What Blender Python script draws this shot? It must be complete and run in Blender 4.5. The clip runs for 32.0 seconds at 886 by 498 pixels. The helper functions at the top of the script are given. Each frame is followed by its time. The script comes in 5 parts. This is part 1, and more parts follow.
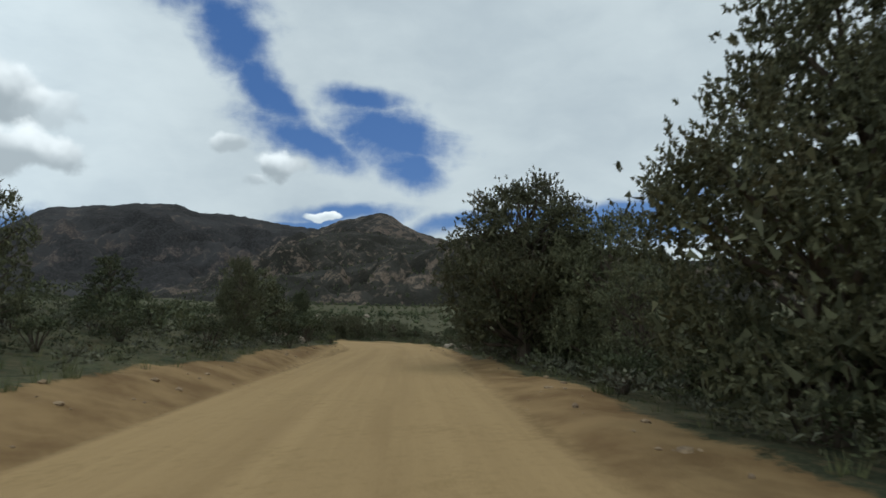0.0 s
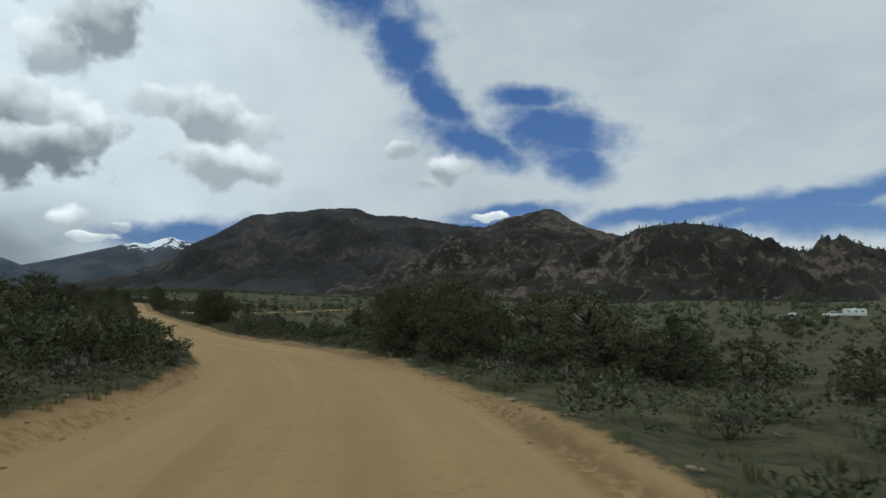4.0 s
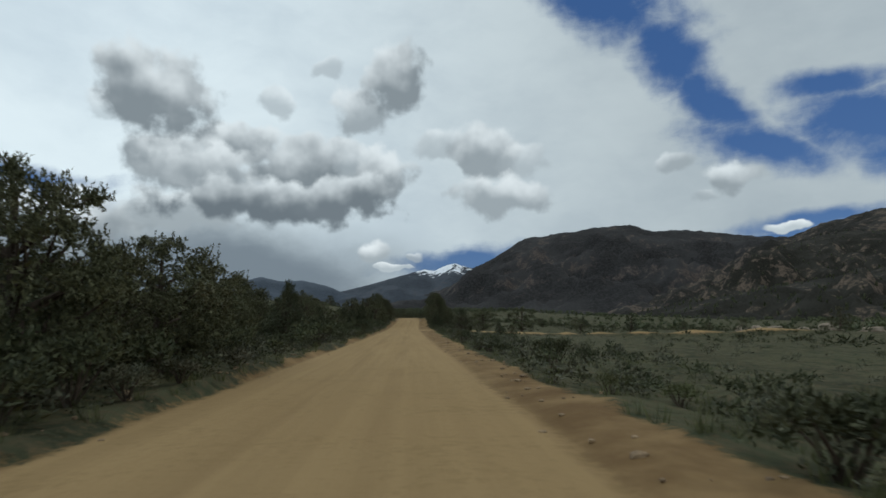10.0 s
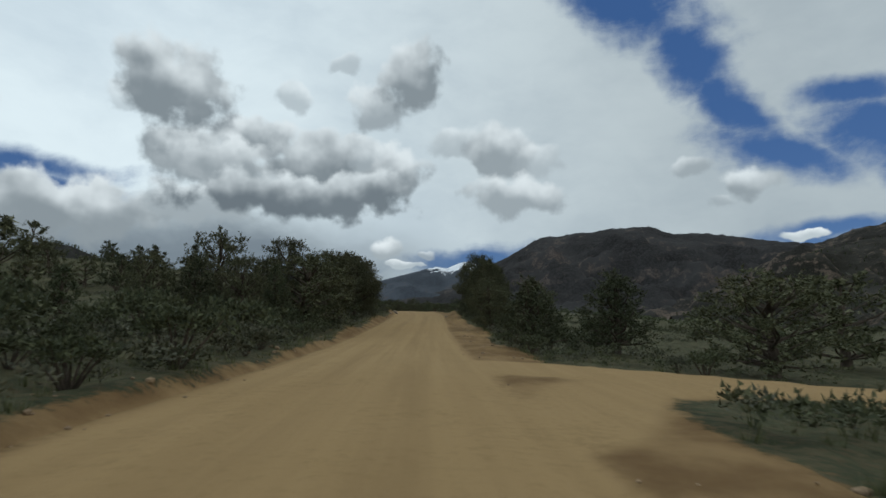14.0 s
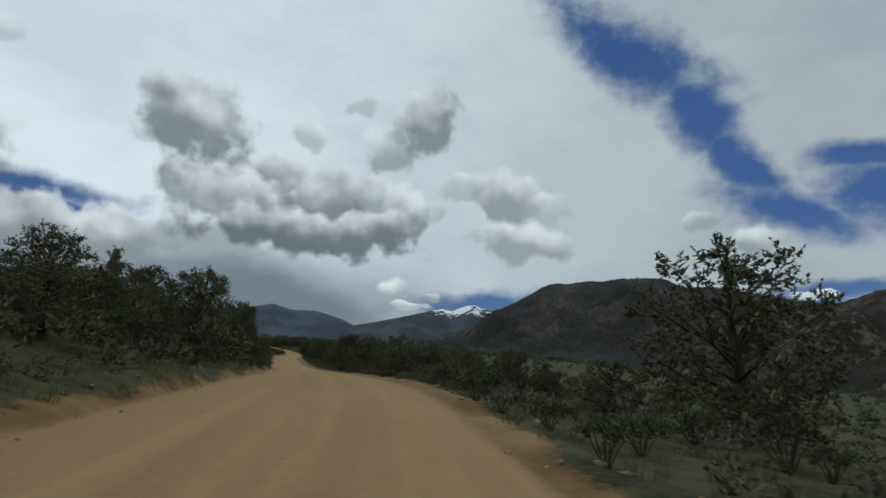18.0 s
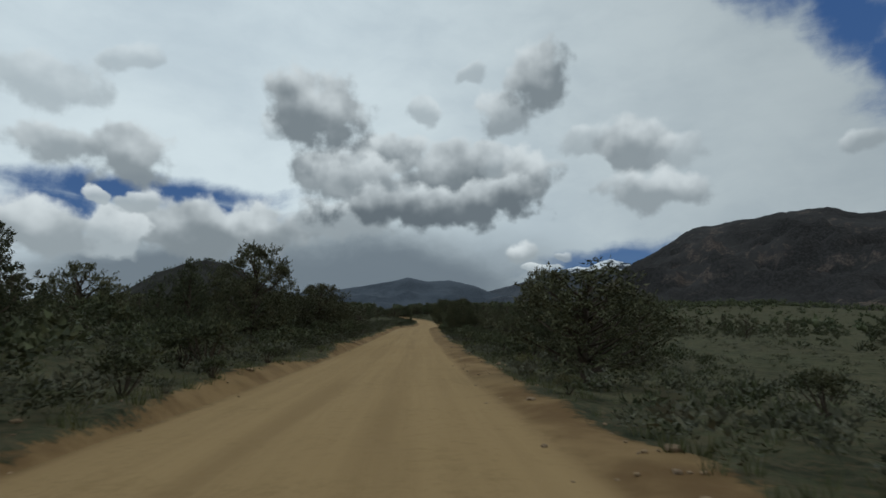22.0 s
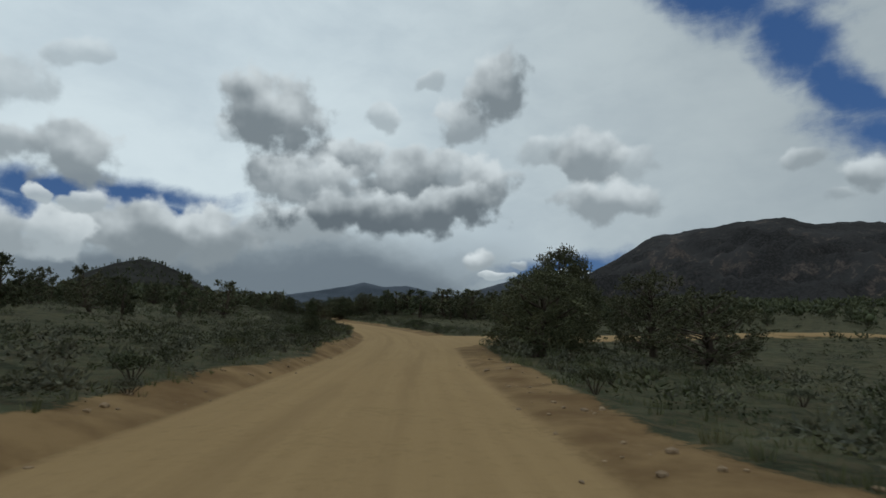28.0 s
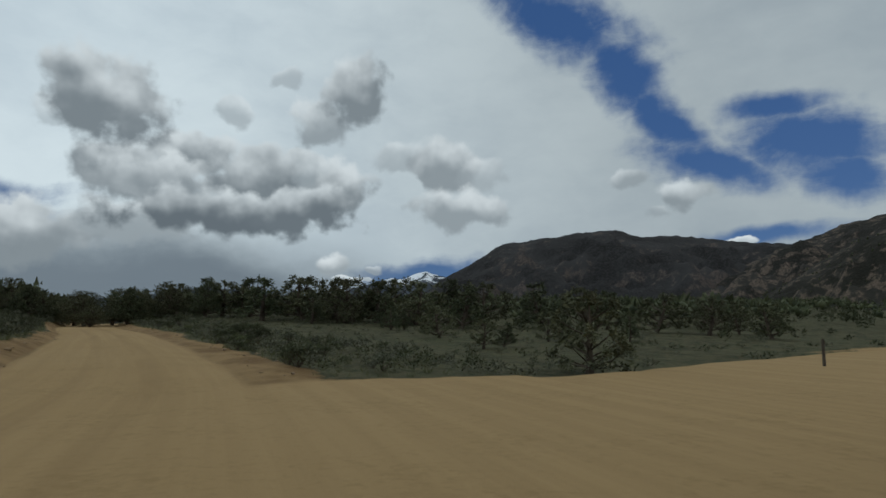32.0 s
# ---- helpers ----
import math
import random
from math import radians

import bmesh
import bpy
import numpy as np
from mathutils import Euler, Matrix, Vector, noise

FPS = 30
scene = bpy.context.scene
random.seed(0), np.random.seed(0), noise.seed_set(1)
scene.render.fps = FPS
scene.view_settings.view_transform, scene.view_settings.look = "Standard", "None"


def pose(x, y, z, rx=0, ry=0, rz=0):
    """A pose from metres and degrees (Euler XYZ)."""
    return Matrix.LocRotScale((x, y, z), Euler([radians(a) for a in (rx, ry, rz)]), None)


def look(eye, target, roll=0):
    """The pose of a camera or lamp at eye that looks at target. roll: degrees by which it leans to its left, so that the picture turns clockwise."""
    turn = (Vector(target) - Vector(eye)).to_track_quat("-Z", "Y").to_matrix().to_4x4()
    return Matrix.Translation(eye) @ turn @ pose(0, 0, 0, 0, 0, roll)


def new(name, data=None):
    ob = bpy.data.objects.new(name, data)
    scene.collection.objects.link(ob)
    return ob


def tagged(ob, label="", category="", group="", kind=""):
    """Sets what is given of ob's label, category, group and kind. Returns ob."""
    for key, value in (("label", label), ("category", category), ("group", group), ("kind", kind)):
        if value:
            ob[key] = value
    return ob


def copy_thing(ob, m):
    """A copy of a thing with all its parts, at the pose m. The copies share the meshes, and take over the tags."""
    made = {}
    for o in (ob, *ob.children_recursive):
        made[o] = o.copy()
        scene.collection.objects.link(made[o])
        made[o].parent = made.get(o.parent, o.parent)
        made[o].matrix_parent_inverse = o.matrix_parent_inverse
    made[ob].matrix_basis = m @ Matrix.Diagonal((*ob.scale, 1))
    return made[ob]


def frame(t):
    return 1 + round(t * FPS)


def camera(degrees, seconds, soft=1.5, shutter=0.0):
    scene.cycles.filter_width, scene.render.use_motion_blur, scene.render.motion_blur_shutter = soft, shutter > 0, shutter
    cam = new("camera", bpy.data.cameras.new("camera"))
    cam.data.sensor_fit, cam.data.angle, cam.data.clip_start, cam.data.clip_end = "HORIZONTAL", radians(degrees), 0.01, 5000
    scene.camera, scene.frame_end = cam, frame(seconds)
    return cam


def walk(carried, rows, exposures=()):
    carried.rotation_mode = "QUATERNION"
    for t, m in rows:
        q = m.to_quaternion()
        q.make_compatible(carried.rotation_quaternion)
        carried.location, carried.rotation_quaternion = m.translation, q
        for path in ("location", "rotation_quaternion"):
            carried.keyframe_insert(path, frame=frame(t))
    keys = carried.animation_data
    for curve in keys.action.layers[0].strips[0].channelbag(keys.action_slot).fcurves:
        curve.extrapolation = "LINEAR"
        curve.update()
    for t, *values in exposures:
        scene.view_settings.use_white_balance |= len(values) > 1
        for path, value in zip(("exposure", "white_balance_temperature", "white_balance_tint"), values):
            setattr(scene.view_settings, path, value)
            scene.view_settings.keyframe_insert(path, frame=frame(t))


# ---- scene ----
# The drive: seconds, place of the camera (m), pitch, roll and turn (degrees).
DRIVE = [
    (0.0, -34.85, -125.59, 5.729, 94.50, -0.64, -41.51),
    (0.5, -29.89, -119.19, 5.285, 94.51, 0.31, -40.13),
    (1.0, -25.20, -113.08, 4.868, 94.89, 1.73, -41.05),
    (1.5, -20.69, -107.34, 4.465, 94.65, 1.42, -41.14),
    (2.0, -16.41, -101.94, 4.067, 94.37, 0.17, -41.46),
    (2.5, -12.35, -96.76, 3.675, 94.20, -1.16, -40.52),
    (3.0, -8.56, -91.64, 3.293, 93.97, -0.50, -38.10),
    (3.5, -5.11, -86.35, 2.915, 94.12, -0.98, -33.55),
    (4.0, -2.27, -80.63, 2.537, 94.52, -0.47, -25.25),
    (4.5, -0.11, -74.43, 2.171, 94.44, 0.28, -19.43),
    (5.0, 1.54, -67.78, 1.831, 94.61, 0.25, -14.35),
    (5.5, 2.64, -60.70, 1.516, 94.82, 0.11, -9.34),
    (6.0, 3.15, -53.17, 1.228, 95.14, -0.08, -4.45),
    (6.5, 3.02, -45.25, 0.956, 95.44, -0.48, 0.32),
    (7.0, 2.22, -36.96, 0.689, 95.66, -1.11, 4.01),
    (7.5, 1.36, -28.29, 0.457, 95.87, -1.96, 0.99),
    (8.0, 0.89, -19.22, 0.286, 96.57, -0.93, -0.70),
    (8.5, 0.49, -9.79, 0.147, 96.99, -0.35, -0.31),
    (9.0, 0.00, 0.00, 0.000, 96.96, -0.52, -0.00),
    (9.5, -0.44, 10.15, -0.146, 96.99, 0.23, -0.90),
    (10.0, -0.96, 20.66, -0.279, 96.91, -0.45, 0.78),
    (10.5, -1.81, 31.49, -0.394, 96.82, -0.64, 2.15),
    (11.0, -2.77, 42.62, -0.481, 97.09, -0.03, 1.53),
    (11.5, -3.58, 54.00, -0.528, 97.39, -0.71, 0.75),
    (12.0, -4.32, 65.53, -0.521, 97.68, 0.22, 0.70),
    (12.5, -5.07, 77.07, -0.501, 97.41, 1.00, 0.82),
    (13.0, -5.84, 88.48, -0.505, 97.16, 0.18, 0.90),
    (13.5, -6.61, 99.65, -0.533, 96.94, 0.36, 1.17),
    (14.0, -7.48, 110.46, -0.574, 96.77, 1.25, 1.99),
    (14.5, -8.30, 120.93, -0.596, 96.54, 1.66, 0.89),
    (15.0, -8.95, 131.09, -0.565, 97.06, 1.27, 0.50),
    (15.5, -9.52, 140.95, -0.451, 97.68, 0.76, 0.21),
    (16.0, -10.03, 150.51, -0.229, 98.36, 0.25, -0.03),
    (16.5, -10.49, 159.76, 0.104, 99.04, -0.12, -0.23),
    (17.0, -10.93, 168.72, 0.542, 99.88, 0.39, -0.10),
    (17.5, -11.34, 177.41, 1.004, 100.52, 1.62, -0.14),
    (18.0, -11.96, 185.87, 1.412, 100.90, 4.14, 2.88),
    (18.5, -13.07, 194.25, 1.708, 100.39, 4.01, 6.23),
    (19.0, -14.71, 202.72, 1.832, 98.31, 3.98, 9.56),
    (19.5, -16.78, 211.44, 1.794, 96.75, 2.17, 11.09),
    (20.0, -19.21, 220.60, 1.608, 95.87, -0.20, 12.64),
    (20.5, -22.03, 230.15, 1.356, 95.92, -0.82, 14.21),
    (21.0, -25.13, 240.07, 1.131, 96.34, -1.70, 14.45),
    (21.5, -28.41, 250.35, 0.928, 96.90, -1.36, 14.99),
    (22.0, -31.86, 260.92, 0.731, 97.10, -0.43, 15.21),
    (22.5, -35.42, 271.72, 0.550, 97.10, -0.78, 15.25),
    (23.0, -39.04, 282.68, 0.396, 97.16, -1.15, 15.38),
    (23.5, -42.70, 293.76, 0.311, 97.10, -1.15, 15.18),
    (24.0, -46.29, 304.91, 0.330, 97.25, -1.39, 14.50),
    (24.5, -49.79, 316.08, 0.418, 97.47, -1.75, 14.42),
    (25.0, -53.27, 327.22, 0.534, 97.57, -1.44, 14.29),
    (25.5, -56.68, 338.24, 0.660, 97.65, -1.00, 14.19),
    (26.0, -60.01, 349.07, 0.783, 97.72, -0.56, 14.03),
    (26.5, -63.21, 359.61, 0.887, 97.79, -0.08, 13.74),
    (27.0, -66.16, 369.77, 0.960, 97.85, -0.55, 12.52),
    (27.5, -68.77, 379.49, 0.993, 97.87, -0.09, 11.64),
    (28.0, -71.09, 388.64, 0.983, 97.77, -0.06, 11.00),
    (28.5, -73.16, 397.08, 0.966, 97.65, -0.03, 10.55),
    (29.0, -74.98, 404.67, 0.975, 97.54, -0.57, 10.55),
    (29.5, -76.57, 411.32, 1.029, 97.53, -0.26, 10.28),
    (30.0, -77.84, 416.95, 1.132, 97.74, 0.51, 8.96),
    (30.5, -78.76, 421.63, 1.256, 98.09, 0.90, 7.20),
    (31.0, -79.36, 425.37, 1.375, 98.21, 0.64, 5.23),
    (31.5, -79.72, 428.11, 1.469, 98.25, 0.15, 2.92),
    (32.0, -79.81, 429.78, 1.523, 98.16, -0.59, -3.20),
]
cam = camera(74.02, 32.0, soft=1.6, shutter=0.08)
walk(cam, [(t, pose(x, y, z, rx, 0, rz) @ pose(0, 0, 0, 0, 0, roll)) for t, x, y, z, rx, roll, rz in DRIVE],
     exposures=[(0.0, 0.2, 6250, 7), (1.0, 0.25, 6250, 7), (2.0, 0.1, 6250, 7), (4.0, 0.05, 6250, 7), (7.0, -0.14, 6250, 7), (16.0, -0.18, 6250, 7), (20.0, -0.4, 6250, 7), (32.0, -0.4, 6250, 7)])

# ---- world, sun ----
SUN_AZ, SUN_EL = 70.0, 55.0          # degrees, azimuth from +y towards +x
# clouds from far to near: azimuth, elevation, half width, half height, lean (degrees), how dark the base is, how solid
CLOUDS = [
    (-33.5, 8.4, 6.3, 2.6, 0, 0.62, 1.0), (-39.5, 8.6, 6.4, 2.7, 0, 0.66, 1.0), (-44.6, 7.8, 2.8, 2.3, 0, 0.15, 1.0), (-50.5, 8.0, 5.0, 2.4, 0, 0.4, 1.0),
    (-42.8, 10.6, 1.9, 0.9, 0, 0.2, 0.9), (-46.2, 10.9, 1.1, 0.8, 0, 0.1, 0.9),
    (-44.0, 14.6, 3.3, 2.6, 0, 0.62, 0.95), (-49.5, 14.6, 3.0, 2.0, 0, 0.5, 0.9), (-50.0, 19.5, 3.6, 2.5, 0, 0.35, 0.6), (-44.0, 22.5, 2.5, 1.2, 20, 0.35, 0.5),
    (-24.3, 10.3, 5.6, 2.1, 0, 0.40, 0.9), (-26.6, 14.6, 3.8, 2.5, 0, 0.62, 1.0), (-20.0, 16.0, 4.0, 1.9, 0, 0.66, 1.0), (-23.0, 13.2, 6.0, 2.6, 0, 0.60, 1.0),
    (-10.6, 15.2, 3.2, 1.8, 0, 0.5, 0.9), (-14.9, 14.7, 4.6, 2.8, 0, 0.78, 1.0), (-7.2, 13.9, 3.4, 2.5, 0, 0.72, 1.0),
    (-16.8, 11.3, 10.2, 2.1, 0, 0.95, 1.0), (-10.5, 11.9, 5.2, 2.2, 8, 0.90, 1.0),
    (-31.5, 18.5, 1.8, 1.4, 0, 0.3, 0.5), (-27.8, 19.9, 4.9, 3.7, -8, 0.74, 1.0),
    (-8.8, 19.8, 2.9, 2.1, 20, 0.5, 0.9), (-5.6, 22.9, 3.2, 3.1, 35, 0.70, 1.0), (-12.3, 23.7, 1.9, 0.9, 10, 0.4, 0.55), (-16.7, 20.4, 1.7, 1.1, -15, 0.42, 0.6),
    (-0.8, 16.8, 3.2, 1.5, 0, 0.42, 0.6), (3.4, 16.1, 3.4, 2.6, 0, 0.60, 0.9), (7.2, 15.4, 2.6, 1.6, 0, 0.35, 0.6), (4.8, 12.0, 4.5, 1.9, 0, 0.48, 0.95),
    (26.0, 12.1, 2.5, 1.3, 0, 0.60, 0.85), (21.0, 13.9, 1.9, 1.0, 10, 0.5, 0.75), (23.4, 10.8, 1.0, 0.6, 0, 0.5, 0.5),
    (-7.5, 6.6, 1.4, 1.2, 0, 0.35, 1.0), (-5.6, 5.0, 1.5, 0.35, 0, 0.1, 0.9), (30.0, 7.7, 1.6, 0.5, 0, 0.0, 1.0), (-3.8, 6.1, 0.8, 0.5, 0, 0.4, 0.7),
]
BLUE = [
    (15.0, 29.4, 9.0, 2.8, -27), (21.0, 23.6, 4.8, 2.5, -54), (24.6, 18.8, 5.2, 1.7, -50), (28.6, 14.4, 6.0, 1.9, -22),
    (36.3, 15.2, 6.2, 3.2, -10), (-36.3, 10.5, 5.0, 0.9, -5), (1.6, 5.8, 7.2, 1.2, 5), (-42.8, 11.7, 12.1, 1.2, 0),
    (-48.9, 9.7, 3.9, 2.2, 0), (38.3, 12.1, 3.3, 2.0, -30), (34.0, 18.4, 4.5, 1.2, 0),
    (58.2, 7.7, 10.5, 1.2, 14), (47.2, 7.0, 11.0, 1.0, 6), (60.0, 6.0, 8.3, 1.7, 0), (27.8, 7.0, 6.6, 0.5, 0),
    (31.7, 7.8, 6.1, 0.8, 0),
]


class Nodes:
    """Short hand for node trees."""

    def __init__(self, tree):
        self.t = tree

    def add(self, kind, **kw):
        n = self.t.nodes.new(kind)
        for k, v in kw.items():
            setattr(n, k, v)
        return n

    def put(self, sock, v):
        if isinstance(v, bpy.types.NodeSocket):
            self.t.links.new(v, sock)
        else:
            sock.default_value = v

    def math(self, op, a, b=0.0, c=None, clamp=False):
        n = self.add("ShaderNodeMath", operation=op, use_clamp=clamp)
        self.put(n.inputs[0], a)
        self.put(n.inputs[1], b)
        if c is not None:
            self.put(n.inputs[2], c)
        return n.outputs[0]

    def vec(self, op, a, b=(0, 0, 0)):
        n = self.add("ShaderNodeVectorMath", operation=op)
        self.put(n.inputs[0], a)
        self.put(n.inputs[1], b)
        return n.outputs["Value"] if op in ("LENGTH", "DOT_PRODUCT", "DISTANCE") else n.outputs["Vector"]

    def noise(self, vector, scale, detail=4.0, rough=0.55, dist=0.0, out="Fac"):
        n = self.add("ShaderNodeTexNoise")
        if vector is not None:
            self.put(n.inputs["Vector"], vector)
        n.inputs["Scale"].default_value, n.inputs["Detail"].default_value = scale, detail
        n.inputs["Roughness"].default_value, n.inputs["Distortion"].default_value = rough, dist
        return n.outputs[out]

    def ramp(self, fac, lo, hi, a=0.0, b=1.0):
        n = self.add("ShaderNodeMapRange", interpolation_type="SMOOTHSTEP")
        self.put(n.inputs[0], fac)
        for k, v in zip((1, 2, 3, 4), (lo, hi, a, b)):
            self.put(n.inputs[k], v)
        return n.outputs[0]

    def mix(self, fac, a, b, how="MIX"):
        n = self.add("ShaderNodeMix", data_type="RGBA", blend_type=how)
        self.put(n.inputs[0], fac)
        self.put(n.inputs[6], a if isinstance(a, bpy.types.NodeSocket) else (*a[:3], 1))
        self.put(n.inputs[7], b if isinstance(b, bpy.types.NodeSocket) else (*b[:3], 1))
        return n.outputs[2]


def make_world():
    world = bpy.data.worlds.new("sky")
    scene.world = world
    world.use_nodes = True
    t = world.node_tree
    t.nodes.clear()
    N = Nodes(t)
    co = N.add("ShaderNodeTexCoord").outputs["Generated"]
    sep = N.add("ShaderNodeSeparateXYZ")
    N.put(sep.inputs[0], co)
    az = N.math("MULTIPLY", N.math("ARCTAN2", sep.outputs[0], sep.outputs[1]), 57.2958)
    el = N.math("MULTIPLY", N.math("ARCSINE", sep.outputs[2]), 57.2958)
    comb = N.add("ShaderNodeCombineXYZ")
    N.put(comb.inputs[0], az)
    N.put(comb.inputs[1], el)
    flat = comb.outputs[0]
    ragged = N.vec("ADD", flat, N.vec("MULTIPLY", N.vec("SUBTRACT", N.noise(flat, 0.30, 3, 0.5, out="Color"), (0.5, 0.5, 0.5)), (2.6, 2.2, 0)))
    soft = N.vec("ADD", flat, N.vec("MULTIPLY", N.vec("SUBTRACT", N.noise(flat, 0.10, 4, 0.5, out="Color"), (0.5, 0.5, 0.5)), (5.0, 4.0, 0)))

    def blobs(rows, vector, grow=1.0):
        best = None
        for a, e, w, h, lean in rows:
            m = N.add("ShaderNodeMapping", vector_type="TEXTURE")
            N.put(m.inputs[0], vector)
            m.inputs[1].default_value = (a, e, 0)
            m.inputs[2].default_value = (0, 0, radians(lean))
            m.inputs[3].default_value = (w * grow, h * grow, 1)
            v = N.math("SUBTRACT", 1.0, N.vec("LENGTH", m.outputs[0]))
            best = v if best is None else N.math("MAXIMUM", best, v)
        return best

    sky = N.add("ShaderNodeTexSky", sky_type="NISHITA", sun_disc=False, sun_elevation=radians(SUN_EL), sun_rotation=radians(SUN_AZ), altitude=2400.0)
    sky.air_density, sky.dust_density, sky.ozone_density = 1.0, 0.4, 2.0
    clear = N.mix(0.75, sky.outputs[0], (0.15, 0.78, 2.6))
    clear = N.mix(1.0, clear, (0.1, 0.1, 0.1), "MULTIPLY")
    # high thin sheet with blue openings
    streak = N.noise(N.vec("MULTIPLY", soft, (0.6, 1.2, 1)), 0.16, 6, 0.6)
    fine = N.noise(flat, 0.5, 6, 0.6)
    wisp = N.noise(N.vec("MULTIPLY", soft, (0.35, 1.0, 1)), 0.35, 7, 0.65, 1.0)
    gap = N.math("ADD", blobs(BLUE, soft, 1.12), N.math("MULTIPLY", N.math("SUBTRACT", N.math("ADD", fine, wisp), 1.0), 0.7))
    sheet = N.ramp(gap, -0.30, 0.62, 1.0, 0.02)
    broad = N.noise(N.vec("MULTIPLY", soft, (0.5, 1.0, 1)), 0.055, 4, 0.55)
    veil = N.ramp(N.math("ADD", N.math("MULTIPLY", streak, 0.5), broad), 0.5, 0.92, 0.35, 1.0)
    cover = N.mix(veil, (0.44, 0.515, 0.575), (0.66, 0.735, 0.765))
    cover = N.mix(1.0, cover, N.ramp(az, -34.0, 30.0, 1.30, 0.80), "MULTIPLY")
    cover = N.mix(sheet, clear, cover)
    rain = N.math("ADD", blobs([(-24.0, 3.6, 26.0, 7.6, 0), (-40.0, 4.0, 16.0, 5.0, 0)], soft), N.math("MULTIPLY", N.math("SUBTRACT", streak, 0.5), 0.5))
    cover = N.mix(N.ramp(rain, -0.05, 0.62, 0.0, 0.92), cover, (0.165, 0.205, 0.245))
    # heaped clouds one before the other: bright lumpy heads, grey flat bases
    lump = N.math("SUBTRACT", N.noise(flat, 0.38, 5, 0.48), 0.5)
    smooth = N.math("SUBTRACT", N.noise(flat, 0.25, 3, 0.42), 0.5)
    relief = N.math("SUBTRACT", smooth, N.math("SUBTRACT", N.noise(N.vec("ADD", flat, (0.6, 1.2, 0)), 0.25, 3, 0.42), 0.5))
    for a, e, w, h, lean, dark, dense in CLOUDS:
        m = N.add("ShaderNodeMapping", vector_type="TEXTURE")
        N.put(m.inputs[0], ragged)
        m.inputs[1].default_value, m.inputs[2].default_value, m.inputs[3].default_value = (a, e, 0), (0, 0, radians(lean)), (w * 1.2, h * 1.22, 1)
        up = N.add("ShaderNodeSeparateXYZ")
        N.put(up.inputs[0], m.outputs[0])
        inside = N.math("ADD", N.math("SUBTRACT", 1.0, N.vec("LENGTH", m.outputs[0])), N.math("MULTIPLY", lump, 1.5))
        body = N.ramp(inside, 0.0, 0.42 if dark > 0.3 else 0.28, 0.0, dense)
        lit = N.ramp(N.math("ADD", N.math("ADD", up.outputs[1], N.math("MULTIPLY", smooth, 0.5)), N.math("MULTIPLY", relief, 1.4)), -0.34, 1.0)
        base = tuple(p + (c - p) * dark for p, c in zip((0.56, 0.62, 0.65), (0.150, 0.180, 0.205)))
        cover = N.mix(body, cover, N.mix(lit, base, (0.93 - 0.14 * dark, 0.975 - 0.13 * dark, 0.985 - 0.12 * dark)))
    cloud = N.add("ShaderNodeBackground")
    N.put(cloud.inputs[0], cover)
    cloud.inputs[1].default_value = 1.0
    out = N.add("ShaderNodeOutputWorld")
    t.links.new(cloud.outputs[0], out.inputs[0])


make_world()
sun = new("sun", bpy.data.lights.new("sun", "SUN"))
sun.data.energy, sun.data.angle, sun.data.color = 0.5, radians(14), (1.0, 0.95, 0.86)
a, e = radians(SUN_AZ), radians(SUN_EL)
sun.matrix_world = look((0, 0, 60), (-math.sin(a) * math.cos(e), -math.cos(a) * math.cos(e), 60 - math.sin(e)))


# ---- materials ----
def material(name, rough=0.9, spec=0.2):
    m = bpy.data.materials.new(name)
    m.use_nodes = True
    m.node_tree.nodes.clear()
    N = Nodes(m.node_tree)
    bsdf = N.add("ShaderNodeBsdfPrincipled")
    bsdf.inputs["Roughness"].default_value = rough
    bsdf.inputs["Specular IOR Level"].default_value = spec
    out = N.add("ShaderNodeOutputMaterial")
    m.node_tree.links.new(bsdf.outputs[0], out.inputs[0])
    return m, N, bsdf


def bump(N, bsdf, height, strength=0.5, distance=0.05):
    b = N.add("ShaderNodeBump")
    b.inputs["Strength"].default_value, b.inputs["Distance"].default_value = strength, distance
    N.put(b.inputs["Height"], height)
    N.put(bsdf.inputs["Normal"], b.outputs[0])


